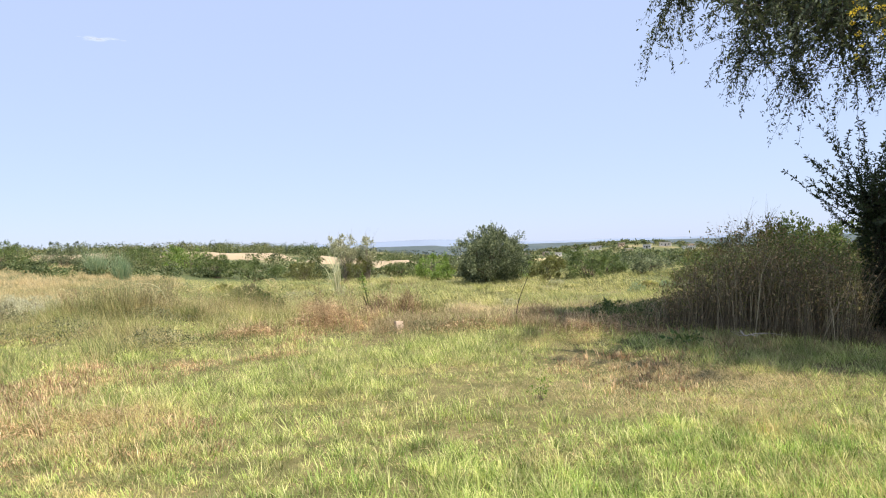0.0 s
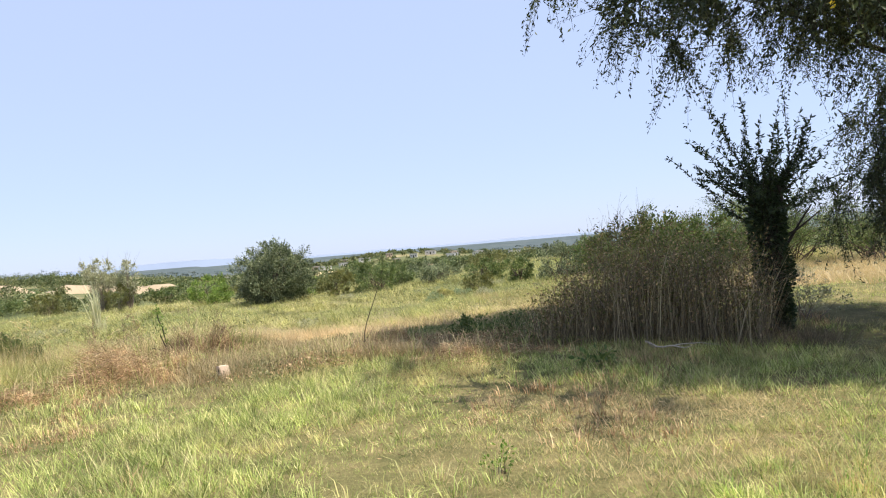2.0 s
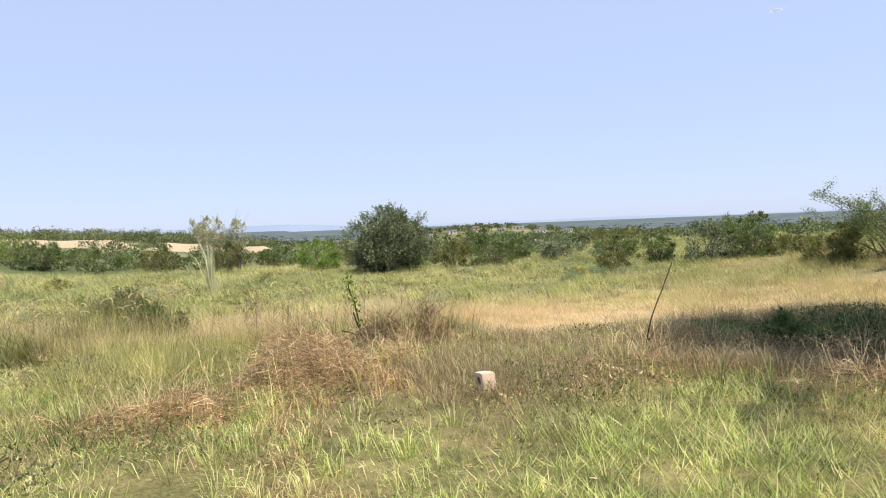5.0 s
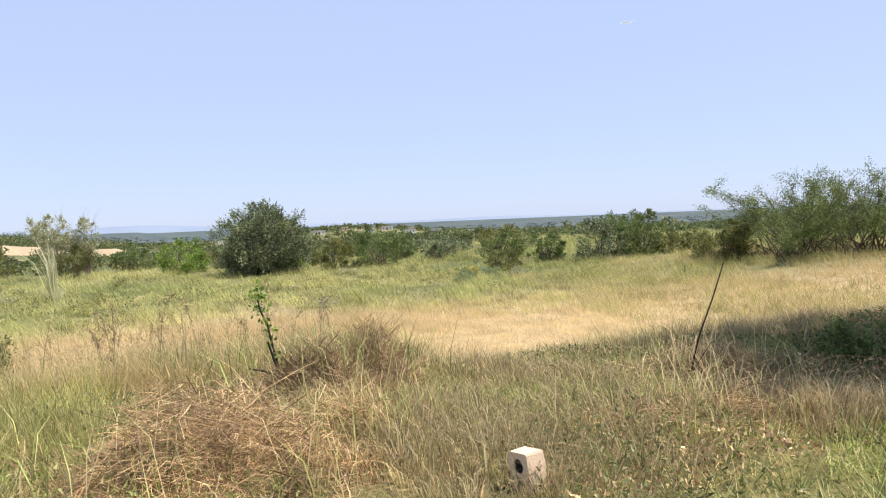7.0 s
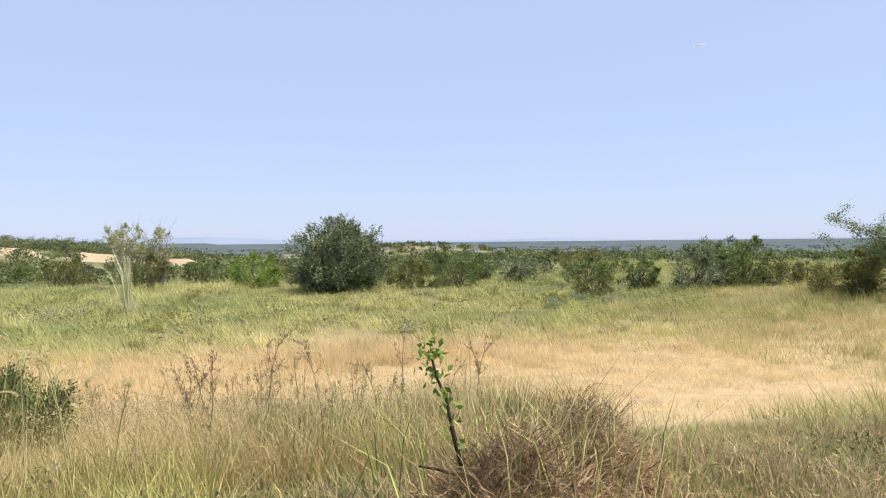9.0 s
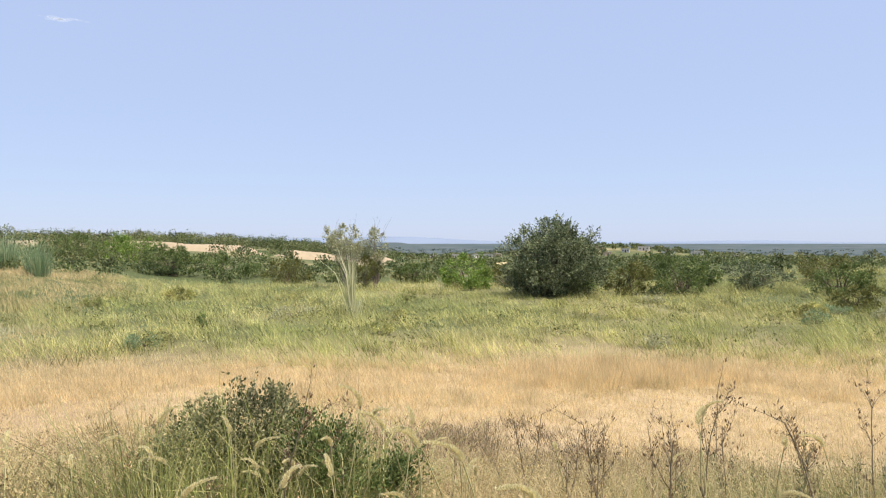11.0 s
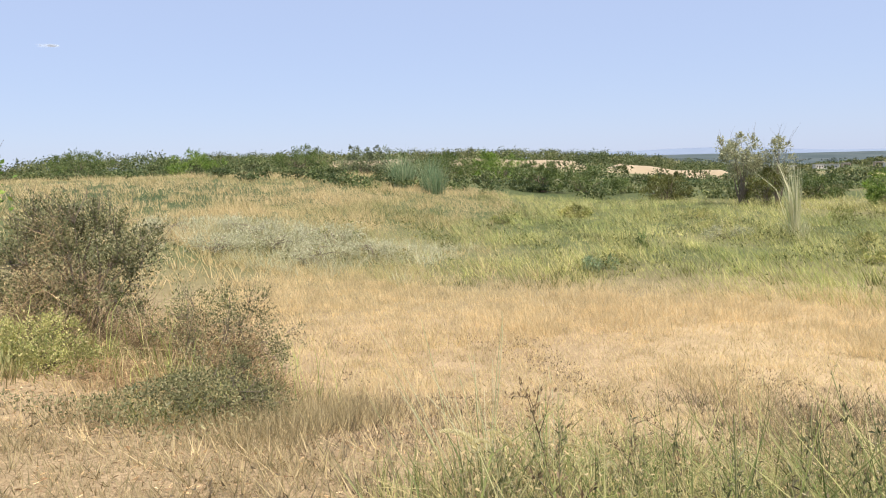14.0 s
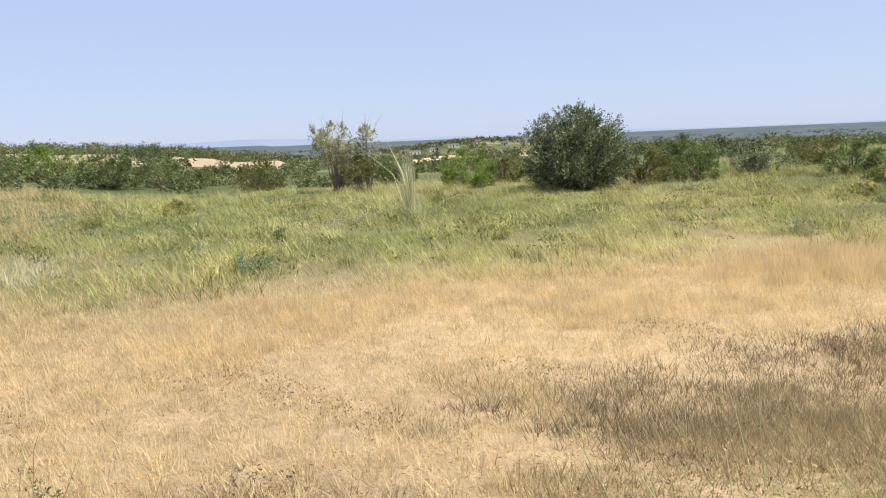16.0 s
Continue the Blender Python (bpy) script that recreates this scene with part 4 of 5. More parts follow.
# ---- the shade trees ----
def shade_tree(x, y):
    """A wide tree with drooping sprays of fine leaflets."""
    root = thing("shade_tree", on_ground(x, y), "wide spreading tree with drooping fine dark foliage", "tree", "shade trees")
    wood, at, way, nodes = Wood(), [], [], []
    trunk = branch(wood, (0, 0, 0), (-0.05, 0, 1), 3.3, 0.30, 6, 0.06, sides=9, tip=0.75)
    for n in range(15):
        a = 2 * np.pi * n / 15 + rng.normal(0, 0.15)
        reach = rng.uniform(2.0, 3.3)
        d = np.array([np.cos(a) * reach, np.sin(a) * reach, rng.uniform(2.6, 3.6)])
        nodes.append(branch(wood, trunk[-1 - (n % 2)], d, np.linalg.norm(d), 0.05, 9, 0.12, (0, 0, -0.01), 6, 0.15)[4:])
    nodes = np.concatenate(nodes)
    sprays = 640
    u = unit(rng.normal(size=(sprays, 3))) * rng.uniform(0.35, 1.0, (sprays, 1)) ** 0.4
    dense = np.sign(u) * np.abs(u) ** 0.75 * np.array([4.5, 4.5, 1.25]) + np.array([0.45, 0.0, 5.5])
    # Upper sprays, mostly unseen, are trimmed to set the edge of their shadow.
    dense = dense[dense[:, 1] < -0.5 - 0.72 * (dense[:, 0] - 0.4)]
    # High cluster out of view, added to shade the bank below.
    dense = np.concatenate([dense, np.array([-2.8, 2.2, 6.3]) + rng.normal(0, 1, (80, 3)) * np.array([0.65, 0.75, 0.3])])
    dense = dense[(dense[:, 1] > -0.8) | (dense[:, 0] > -3.1 - 0.3 * (dense[:, 1] + 0.8))]
    dense = dense[(dense[:, 1] > -2.9) | (dense[:, 0] > -1.2)]
    skirt = np.array([0.12, 0.9, 2.3]) + rng.normal(0, 1, (90, 3)) * np.array([0.33, 0.45, 0.55])
    n = 230
    hang = np.column_stack([rng.uniform(-5.6, 1.0, n), rng.uniform(-3.4, 1.6, n), np.zeros(n)])
    hang = hang[np.hypot((hang[:, 0] + 1.0) / 4.7, (hang[:, 1] + 0.4) / 2.5) < 1.0]
    hang[:, 2] = 3.75 + 0.28 * np.maximum(0, -3.4 - hang[:, 0]) + 0.25 * np.abs(hang[:, 1] + 0.5) * 0.5 + rng.uniform(-0.25, 0.9, len(hang))
    veil = np.column_stack([rng.uniform(-2.6, 1.6, 130), rng.uniform(-2.6, 0.8, 130), rng.uniform(3.8, 5.0, 130)])
    bower = np.array([-4.45, -2.5, 3.85]) + rng.normal(0, 1, (9, 3)) * np.array([0.25, 0.3, 0.2])
    hang = np.concatenate([hang, veil, bower])
    ends = np.concatenate([dense, skirt, hang])
    fine = np.concatenate([np.zeros(len(dense), bool), np.ones(len(skirt) + len(hang), bool)])
    near = np.min(np.linalg.norm(ends[:, None] - nodes[None], axis=2), axis=1)
    small = []
    for m in np.argsort(near):
        q = ends[m]
        gap = np.linalg.norm(nodes - q, axis=1)
        s = nodes[np.argmin(gap + 4.0 * (gap < 0.3))]
        mid = (s + q) / 2 + np.array([0, 0, 0.12]) + rng.normal(0, 0.10, 3)
        wood.tube([s, mid, q], [0.011, 0.008, 0.003], 3)
        nodes = np.concatenate([nodes, mid[None], q[None]])
        e = unit(q - s)
        for _ in range(8):
            p0 = mid + (q - mid) * rng.uniform(0.2, 1.0)
            g = unit(e * 0.6 + rng.normal(0, 0.5, 3) + np.array([0, 0, -0.55 if fine[m] else -0.2]))
            k = np.linspace(0.06, 1, 7)[:, None] * rng.uniform(0.3, 0.85)
            tw = p0 + g * k + np.array([0, 0, -0.45 if fine[m] else -0.2]) * k**2
            wood.tube(tw[[0, 6]], [0.003, 0.0015], 3)
            at.append(tw[1:]), way.append(np.diff(tw, axis=0)), small.append(np.full(6, fine[m]))
    at, way, small = np.concatenate(at), unit(np.concatenate(way)), np.concatenate(small)
    part("trunk", wood.mesh("trunk", DARKBARK), root)
    for name, these, per, long, wide in (("crown", ~small, 5, (0.09, 0.18), 0.40), ("drooping_sprays", small, 6, (0.035, 0.075), 0.36)):
        k = np.repeat(np.flatnonzero(these), per)
        n = len(k)
        p = at[k] - way[k] * rng.uniform(0, 0.14, (n, 1)) + rng.normal(0, 0.022 if per > 5 else 0.09, (n, 3))
        size = rng.uniform(*long, n)
        v, f = leaf_arrays(p, way[k] * 0.7 + rng.normal(0, 0.75, (n, 3)), size, size * wide, plain=per < 6)
        part(name, mesh_of(name, v, f, FEATHER), root)
    centres = np.array([-4.5, -2.6, 3.5]) + rng.normal(0, 1, (34, 3)) * np.array([0.20, 0.22, 0.16])
    o = unit(rng.normal(size=(34 * 14, 3)))
    v, f = leaf_arrays(np.repeat(centres, 14, 0) + o * 0.012, o, 0.022, 0.014)
    tagged(part("blossom_cluster", mesh_of("blossom_cluster", v, f, BLOSSOM), root, "small yellow blossoms"), kind="stuff")


shade_tree(8.45, 9.5)


def leafy_stump(x, y):
    """A thick leaf-clad trunk that breaks into a fan of upright leafy shoots."""
    root = thing("leafy_tree", on_ground(x, y), "small dark tree with a leaf-clad trunk and fanned shoots", "tree", "shade trees")
    wood, at, way = Wood(), [], []
    branch(wood, (0, 0, 0), (0.02, 0, 1), 1.9, 0.12, 7, 0.03, sides=10, tip=0.8)
    for n in range(6):
        a = n * 1.05
        branch(wood, (0.07 * np.cos(a), 0.07 * np.sin(a), 0), (0.012 * np.cos(a), 0.012 * np.sin(a), 1), 1.8, 0.055, 7, 0.02, sides=7, tip=0.6)
    branch(wood, (0.15, 0.0, 1.0), (0.50, -0.1, 0.9), 0.75, 0.028, 5, 0.1)
    branch(wood, (0.15, 0.0, 1.2), (0.6, -0.3, 0.5), 0.6, 0.022, 5, 0.1)
    for n in range(64):
        a = rng.uniform(0, 2 * np.pi)
        out = rng.uniform(0.05, 1.0)
        d = np.array([np.cos(a) * out, np.sin(a) * out, rng.uniform(0.9, 1.2) - 0.75 * out])
        pts = branch(wood, (0.14 * np.cos(a), 0.14 * np.sin(a), rng.uniform(1.35, 1.95)), d, rng.uniform(0.7, 1.5) * (1.0 - 0.12 * out), 0.007, 9, 0.12, (0, 0, 0.04), 4)
        at.append(pts[1:]), way.append(np.diff(pts, axis=0))
    at, way = np.concatenate(at), unit(np.concatenate(way))
    k = np.repeat(np.arange(len(at)), 11)
    n = len(k)
    p = at[k] - way[k] * rng.uniform(0, 0.16, (n, 1))
    size = rng.uniform(0.04, 0.08, n)
    v, f = leaf_arrays(p, way[k] * 0.5 + rng.normal(0, 0.65, (n, 3)), size, size * 0.36)
    part("trunk", wood.mesh("trunk", DARKBARK), root)
    part("crown", mesh_of("crown", v, f, SHADE), root)
    m = 7000
    a, z = rng.uniform(0, 2 * np.pi, m), rng.uniform(0.1, 2.0, m)
    r = (0.145 + 0.025 * np.sin(3 * a + 5 * z) + 0.02 * np.sin(11 * z + 2 * a)) * rng.uniform(0.75, 1.35, m)
    q = np.column_stack([np.cos(a) * r, np.sin(a) * r, z])
    size = rng.uniform(0.04, 0.08, m)
    v, f = leaf_arrays(q, np.column_stack([np.cos(a), np.sin(a), rng.uniform(-0.8, 0.5, m)]), size, size * 0.5)
    part("ivy", mesh_of("ivy", v, f, SHADE), root, "small dark leaves clothing the trunk")


leafy_stump(5.95, 10.1)


def reed_stand():
    """The dense stand of dry stalks beside the leafy tree."""
    cx, cy = 4.5, 10.75
    root = thing("reed_stand", on_ground(cx, cy), "dense stand of dry brown reed stalks in tree shade", "reeds")
    n = 2600
    u, w = rng.uniform(-1, 1, n), rng.normal(0, 0.34, n)
    x, y = u * 0.95 + 0.75 * w, -1.1 * u + 0.6 * w
    z0 = height(cx + x, cy + y) - float(height(cx, cy))
    tall = (1.08 + 0.16 * np.sin(2.2 * u + 1.2)) * rng.uniform(0.5, 1.15, n) * np.clip(1.12 - 0.8 * np.maximum(0, -u - 0.35), 0.5, 1.2)
    a = rng.uniform(0, 2 * np.pi, n)
    v, f = blade_arrays(np.column_stack([x, y, z0]), np.stack([np.cos(a) + 0.25, np.sin(a)], 1), tall, rng.uniform(0.004, 0.009, n), np.where(rng.random(n) < 0.5, rng.uniform(0.35, 0.95, n), rng.uniform(0.02, 0.4, n)))
    tagged(part("stalk_mass", mesh_of("stalk_mass", v, f, STALK), root), kind="stuff")
    for mat, m, label in ((OLIVE, 9000, "small dull olive leaves"), (GREYTWIG, 9000, "small withered brown leaves")):
        k = rng.integers(0, n, m)
        hz = rng.beta(2.6, 1.2, m) * 1.08
        p = np.column_stack([x[k] + rng.normal(0, 0.09, m), y[k] + rng.normal(0, 0.09, m), z0[k] + tall[k] * hz])
        size = rng.uniform(0.02, 0.055, m)
        v, f = leaf_arrays(p, rng.normal(0, 1, (m, 3)) + np.array([0, 0, 0.3]), size, size * 0.4)
        tagged(part("leaf_mass", mesh_of("leaf_mass", v, f, mat), root, label), kind="stuff")
    wood = Wood()
    for _ in range(60):
        s = np.array([rng.uniform(-0.9, 0.9), 0, 0.5])
        s[1] = -1.1 * s[0] + rng.normal(0, 0.25)
        branch(wood, s, (rng.normal(0, 0.35), rng.normal(0, 0.3), 1), rng.uniform(0.5, 1.0), 0.006, 6, 0.16, sides=3)
    tagged(part("twig_mass", wood.mesh("twig_mass", GREYBARK), root), kind="stuff")


reed_stand()
# Dark blades added low among the reeds to deepen the shade there.
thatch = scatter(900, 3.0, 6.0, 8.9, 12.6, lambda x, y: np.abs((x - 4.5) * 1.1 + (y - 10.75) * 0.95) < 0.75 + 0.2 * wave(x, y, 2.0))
grass("withered_grass", "dark brown thatch deepening the shade at the reeds' feet", BURNT, thatch, 16, 0.10, (0.10, 0.42), (0.004, 0.008), (0.2, 0.95), 0.05, 0.5, True)


def fallen_branch(x, y, turn):
    """A bleached dead branch lying in the grass, with side twigs."""
    root = thing("fallen_branch", on_ground(x, y, turn, 0.0), "bleached dead branch lying in shaded grass", "branch")
    wood = Wood()
    main = branch(wood, (0, 0, 0.10), (1, 0, 0.06), 1.3, 0.013, 9, 0.10, (0, 0, -0.01), 6, 0.3)
    for k in (2, 3, 5, 6):
        branch(wood, main[k], (0.7, rng.choice([-0.6, 0.6]), rng.uniform(0.0, 0.4)), rng.uniform(0.25, 0.55), 0.006, 5, 0.14, sides=4)
    part("limb", wood.mesh("limb", PALEBARK), root)


fallen_branch(4.0, 10.05, -104)
bush("leafy_weed", 3.15, 9.6, 0.5, 0.14, MIDGREEN, "low broad-leaved weed in the tree's shade", "weed", 110, 0.065, 9, 0.02, 0.5, BARK, 0.006, group="broad-leaved weeds")
bush("shrub", 5.9, 12.3, 2.4, 1.65, MIDGREEN, "airy feathery green shrub behind the dry reeds", "shrub", 15000, 0.045, 40, 0.3, 1.3, BARK, 0.02, 40, "shade trees")
bush("shrub", 5.0, 12.0, 1.3, 1.75, OLIVE, "thin bare-topped twiggy shrub among reeds", "shrub", 2600, 0.035, 20, 0.4, 0.8, GREYBARK, 0.012, 120, "shade trees")
bush("shrub", 6.9, 10.6, 1.1, 0.75, PALE, "thin dry twiggy weeds beside the trunk", "shrub", 1500, 0.03, 16, 0.1, 0.8, GREYBARK, 0.008, 90, "shade trees")
for x, y, w in ((3.5, 12.6, 0.7), (4.1, 12.9, 0.8), (4.8, 12.9, 0.6), (2.9, 13.0, 0.6), (5.4, 13.1, 0.7)):
    bush("leafy_weed", x, y, w * 1.5, 0.32, MIDGREEN, "low dark broad-leaved weed on the bank", "weed", 1100, 0.045, 14, 0.0, None, BARK, 0.008, group="broad-leaved weeds")


# ---- dead brush and the post ----
def brush_heap(name, x, y, w, d, h, count, mat, label, upright=0.35):
    """A tangled heap of dead stems."""
    root = thing(name, on_ground(x, y), label, "brush heap", "dead brush")
    count = int(count * 1.5)
    a = rng.uniform(0, 2 * np.pi, count)
    r = np.sqrt(rng.uniform(0, 1, count)) * rng.uniform(0.6, 1.45, count)
    px, py = np.cos(a) * r * w / 2, np.sin(a) * r * d / 2
    lump = np.clip(0.65 + 0.7 * wave(px * 3 + x, py * 3 + y, 1.5), 0.12, 1.3)
    top = h * np.clip(1 - r**2, 0.04, 1) * lump
    z = top * rng.uniform(0, 1, count)
    g = height(x + px, y + py) - float(height(x, y)) + 0.03
    b = rng.uniform(0, 2 * np.pi, count)
    way = unit(np.column_stack([np.cos(b), np.sin(b), rng.normal(upright - 0.15, 0.35, count) - 0.45 * (1 - upright) * r]))
    L = rng.uniform(0.06, 0.30, count) * (1 + (rng.random(count) < 0.06))
    p0 = np.column_stack([px, py, np.maximum(z, 0.0)])
    p1 = p0 + way * L[:, None] * 0.5 + rng.normal(0, 0.02, (count, 3))
    p2 = p0 + way * L[:, None] + np.array([0, 0, -0.09]) * rng.uniform(0, 1, (count, 1))
    for q in (p0, p1, p2):
        q[:, 2] = np.maximum(q[:, 2], 0.005) + g
    side = unit(np.cross(way, rng.normal(size=(count, 3)))) * rng.uniform(0.0008, 0.0022, (count, 1))
    v = np.stack([p0 - side, p0 + side, p1 + side, p1 - side, p2], 1).reshape(-1, 3)
    i = np.arange(count)[:, None] * 5
    part("tangle", mesh_of("tangle", v, [i + [[0, 1, 2, 3]], i + [[3, 2, 4]]], mat), root)
    n = 150
    a = rng.uniform(0, 2 * np.pi, n)
    base = np.column_stack([rng.normal(0, w / 3, n), rng.normal(0, d / 3, n), np.zeros(n)])
    base[:, 2] = height(x + base[:, 0], y + base[:, 1]) - float(height(x, y))
    v, f = blade_arrays(base, np.stack([np.cos(a), np.sin(a)], 1), rng.uniform(0.12, 0.2, n) + h * 0.6, rng.uniform(0.004, 0.008, n), rng.uniform(0.2, 0.9, n))
    tagged(part("green_blade", mesh_of("green_blade", v, f, LAWN), root, "green blades growing through the heap"), kind="stuff")
    n = 90
    a = rng.uniform(0, 2 * np.pi, n)
    base = np.column_stack([rng.normal(0, w / 5, n), rng.normal(0, d / 5, n), rng.uniform(0.03, max(h * 0.5, 0.05), n)])
    v, f = blade_arrays(base, np.stack([np.cos(a), np.sin(a)], 1), rng.uniform(0.2, 0.55, n), rng.uniform(0.003, 0.006, n), rng.uniform(0.6, 0.99, n))
    tagged(part("loose_straw", mesh_of("loose_straw", v, f, STRAW), root, "paler loose straw stems"), kind="stuff")
    return root


brush_heap("grass_heap", -2.1, 12.85, 1.7, 1.3, 0.46, 5600, DEAD, "tangled heap of dry brown cut grass")
brush_heap("grass_heap", -3.2, 12.0, 1.4, 1.0, 0.22, 2600, DEAD, "flattened dry brown grass heap")
brush_heap("grass_heap", -1.2, 13.3, 1.0, 0.7, 0.25, 1700, DEAD, "small dry brown grass heap")
brush_heap("twig_heap", -1.05, 14.4, 1.3, 0.9, 0.85, 7500, GREYTWIG, "mound of grey-brown dead twigs on the bank", 1.0)
brush_heap("grass_heap", 3.4, 12.4, 1.3, 0.8, 0.30, 2600, DEAD, "tangled orange-brown dry grass at the shade's edge")
brush_heap("grass_heap", 2.2, 11.2, 2.2, 1.2, 0.20, 3200, DEAD, "flattened brown grass in tree shade")
brush_heap("grass_heap", 0.9, 12.4, 1.8, 1.0, 0.22, 2800, DEAD, "flattened brown grass on the bank")
brush_heap("grass_heap", -3.4, 6.6, 1.9, 1.3, 0.06, 1500, DEAD, "flattened brown grass patch in the lawn")
brush_heap("twig_heap", 1.6, 13.3, 1.6, 0.9, 0.34, 2400, GREYTWIG, "low brown twiggy weeds on the bank", 0.7)


def broken_sapling(x, y, tall, leaves, label, lean):
    """A thin broken sapling with side shoots."""
    root = thing("broken_sapling", on_ground(x, y), label, "sapling", "saplings")
    wood = Wood()
    main = branch(wood, (0, 0, 0), lean, tall * (0.55 if leaves else 1.0), 0.014 if leaves else 0.008, 7, 0.06, (0, 0, 0) if leaves else (0.045, 0, 0), 6, 0.55)
    at = []
    if leaves:
        second = branch(wood, main[2], (lean[0] + 0.08, lean[1], lean[2]), tall * 0.72, 0.011, 6, 0.09, sides=6, tip=0.6)
        branch(wood, main[3], (lean[0] - 0.9, lean[1], 0.6), tall * 0.25, 0.009, 4, 0.09, sides=5, tip=0.7)
        k = rng.integers(1, 7, leaves)
        at = np.concatenate([second[k[: leaves // 2]], second[-1] + rng.normal(0, 0.035, (leaves // 4, 3)), main[k[: leaves - leaves // 2 - leaves // 4] // 2]])
    else:
        branch(wood, main[1], (0.45, 0.0, 0.8), tall * 0.28, 0.007, 4, 0.08, sides=5)
    part("stem", wood.mesh("stem", DARKBARK), root)
    if leaves:
        n = len(at)
        size = rng.uniform(0.022, 0.05, n)
        v, f = leaf_arrays(at + rng.normal(0, 0.025, (n, 3)), rng.normal(0, 0.6, (n, 3)) + np.array([0, 0, 0.7]), size, size * 0.6)
        part("leaves", mesh_of("leaves", v, f, GREEN), root, "fresh bright green leaves")


broken_sapling(-1.42, 14.4, 0.95, 210, "broken sapling sprouting fresh green leaves from brush", (-0.27, 0.0, 1.0))
broken_sapling(1.25, 13.1, 0.98, 0, "thin bare leaning stick on the bank", (0.10, -0.04, 1.0))


def marker_post(x, y):
    """A short cement post with a hole in one side."""
    root = thing("marker_post", on_ground(x, y, 18, 0.085) @ pose(0, 0, 0, -4, -5, 0), "short weathered cream cement marker post in grass", "post")
    n = 20
    bm = bmesh.new()
    w, d, h = 0.058, 0.062, 0.268
    hole = [bm.verts.new((-w, 0.030 * math.cos(t), 0.205 + 0.036 * math.sin(t))) for t in [2 * math.pi * k / n for k in range(n)]]
    deep = [bm.verts.new((v.co.x + 0.095, v.co.y, v.co.z)) for v in hole]
    rim = []
    for k in range(n):
        t = 2 * math.pi * k / n
        c, s = math.cos(t), math.sin(t)
        q = min(0.062 / max(abs(c), 1e-6), 0.065 / max(abs(s), 1e-6))
        rim.append(bm.verts.new((-w, q * c, 0.205 + q * s)))
    for k in range(n):
        j = (k + 1) % n
        bm.faces.new((hole[k], hole[j], rim[j], rim[k]))
        bm.faces.new((deep[k], deep[j], hole[j], hole[k]))
    bm.faces.new(deep)
    b = [bm.verts.new(c) for c in ((-w * 1.15, -d * 1.15, 0), (-w * 1.15, d * 1.15, 0), (w * 1.25, d * 1.15, 0), (w * 1.25, -d * 1.15, 0), (-w, -d, 0.14), (-w, d, 0.14), (w, -d, h - 0.01), (w, d, h - 0.01), (-w, -d, h), (-w, d, h))]
    for q in ((0, 1, 5, 4), (3, 2, 7, 6), (0, 4, 8, 6, 3), (1, 2, 7, 9, 5), (8, 9, 7, 6)):
        bm.faces.new([b[k] for k in q])
    bmesh.ops.remove_doubles(bm, verts=bm.verts, dist=0.0015)
    bmesh.ops.recalc_face_normals(bm, faces=bm.faces)
    edges = [e for e in bm.edges if len(e.link_faces) == 2 and e.calc_face_angle(0) > 0.6 and e.calc_length() > 0.05]
    bmesh.ops.bevel(bm, geom=edges, offset=0.006, segments=2, affect="EDGES")
    part("body", from_bmesh("body", bm, CEMENT), root)
    # Dark tube inside the hole; its colour stands in for the cavity's shade.
    bm = bmesh.new()
    rings = [[bm.verts.new((x0, 0.028 * math.cos(t), 0.205 + 0.034 * math.sin(t))) for t in [2 * math.pi * k / n for k in range(n)]] for x0 in (-w + 0.006, w - 0.024)]
    for k in range(n):
        bm.faces.new((rings[0][k], rings[0][k - 1], rings[1][k - 1], rings[1][k]))
    bm.faces.new(rings[1])
    part("shade_lining", from_bmesh("shade_lining", bm, DARKOPENING), root, "dark lining for the hole's shade")


marker_post(-0.72, 11.85)


# ---- weeds of the bank, beside the trodden way ----
bush("leafy_shrub", -4.5, 16.8, 1.15, 0.95, SPIKE, "bushy dark green weed on the bank", "shrub", 24000, 0.020, 60, 0.03, 0.9, BARK, 0.012, group="bank shrubs")
bush("leafy_shrub", -4.0, 16.65, 0.95, 0.78, MIDGREEN, "bushy green weed on the bank", "shrub", 13000, 0.021, 40, 0.03, 0.6, BARK, 0.010, group="bank shrubs")
bush("twiggy_bush", -14.2, 20.4, 2.5, 1.6, SPIKE, "dense grey-olive twiggy bush with small leaves", "bush", 22000, 0.03, 60, 0.1, 1.9, GREYBARK, 0.018, 260, "bank shrubs")
bush("twiggy_bush", -15.6, 19.6, 1.6, 1.3, SPIKE, "twiggy grey-green bush with bare stems", "bush", 13000, 0.032, 36, 0.15, 1.4, GREYBARK, 0.02, 60, "bank shrubs")
bush("twiggy_bush", -12.5, 20.4, 2.0, 1.0, SPIKE, "low grey-green twiggy shrub", "shrub", 7500, 0.024, 44, 0.05, 1.2, GREYBARK, 0.010, 160, "bank shrubs")
bush("twiggy_bush", -11.3, 19.0, 1.3, 0.5, SPIKE, "low grey twiggy shrub on bare earth", "shrub", 6000, 0.018, 26, 0.03, 0.9, GREYBARK, 0.008, 120, "bank shrubs")
bush("leafy_shrub", -13.3, 19.0, 1.9, 0.42, MEADOW, "low sprawling yellow-green weed on earth", "shrub", 7000, 0.022, 24, 0.02, 0.9, BARK, 0.008, 10, "bank shrubs")
brush_heap("twig_heap", -14.0, 20.1, 2.3, 1.6, 1.25, 6500, GREYTWIG, "tangle of dead twigs inside a bush", 0.9)
brush_heap("twig_heap", -12.4, 20.3, 1.8, 1.2, 0.95, 6500, GREYTWIG, "tangle of grey twigs inside a shrub", 0.8)
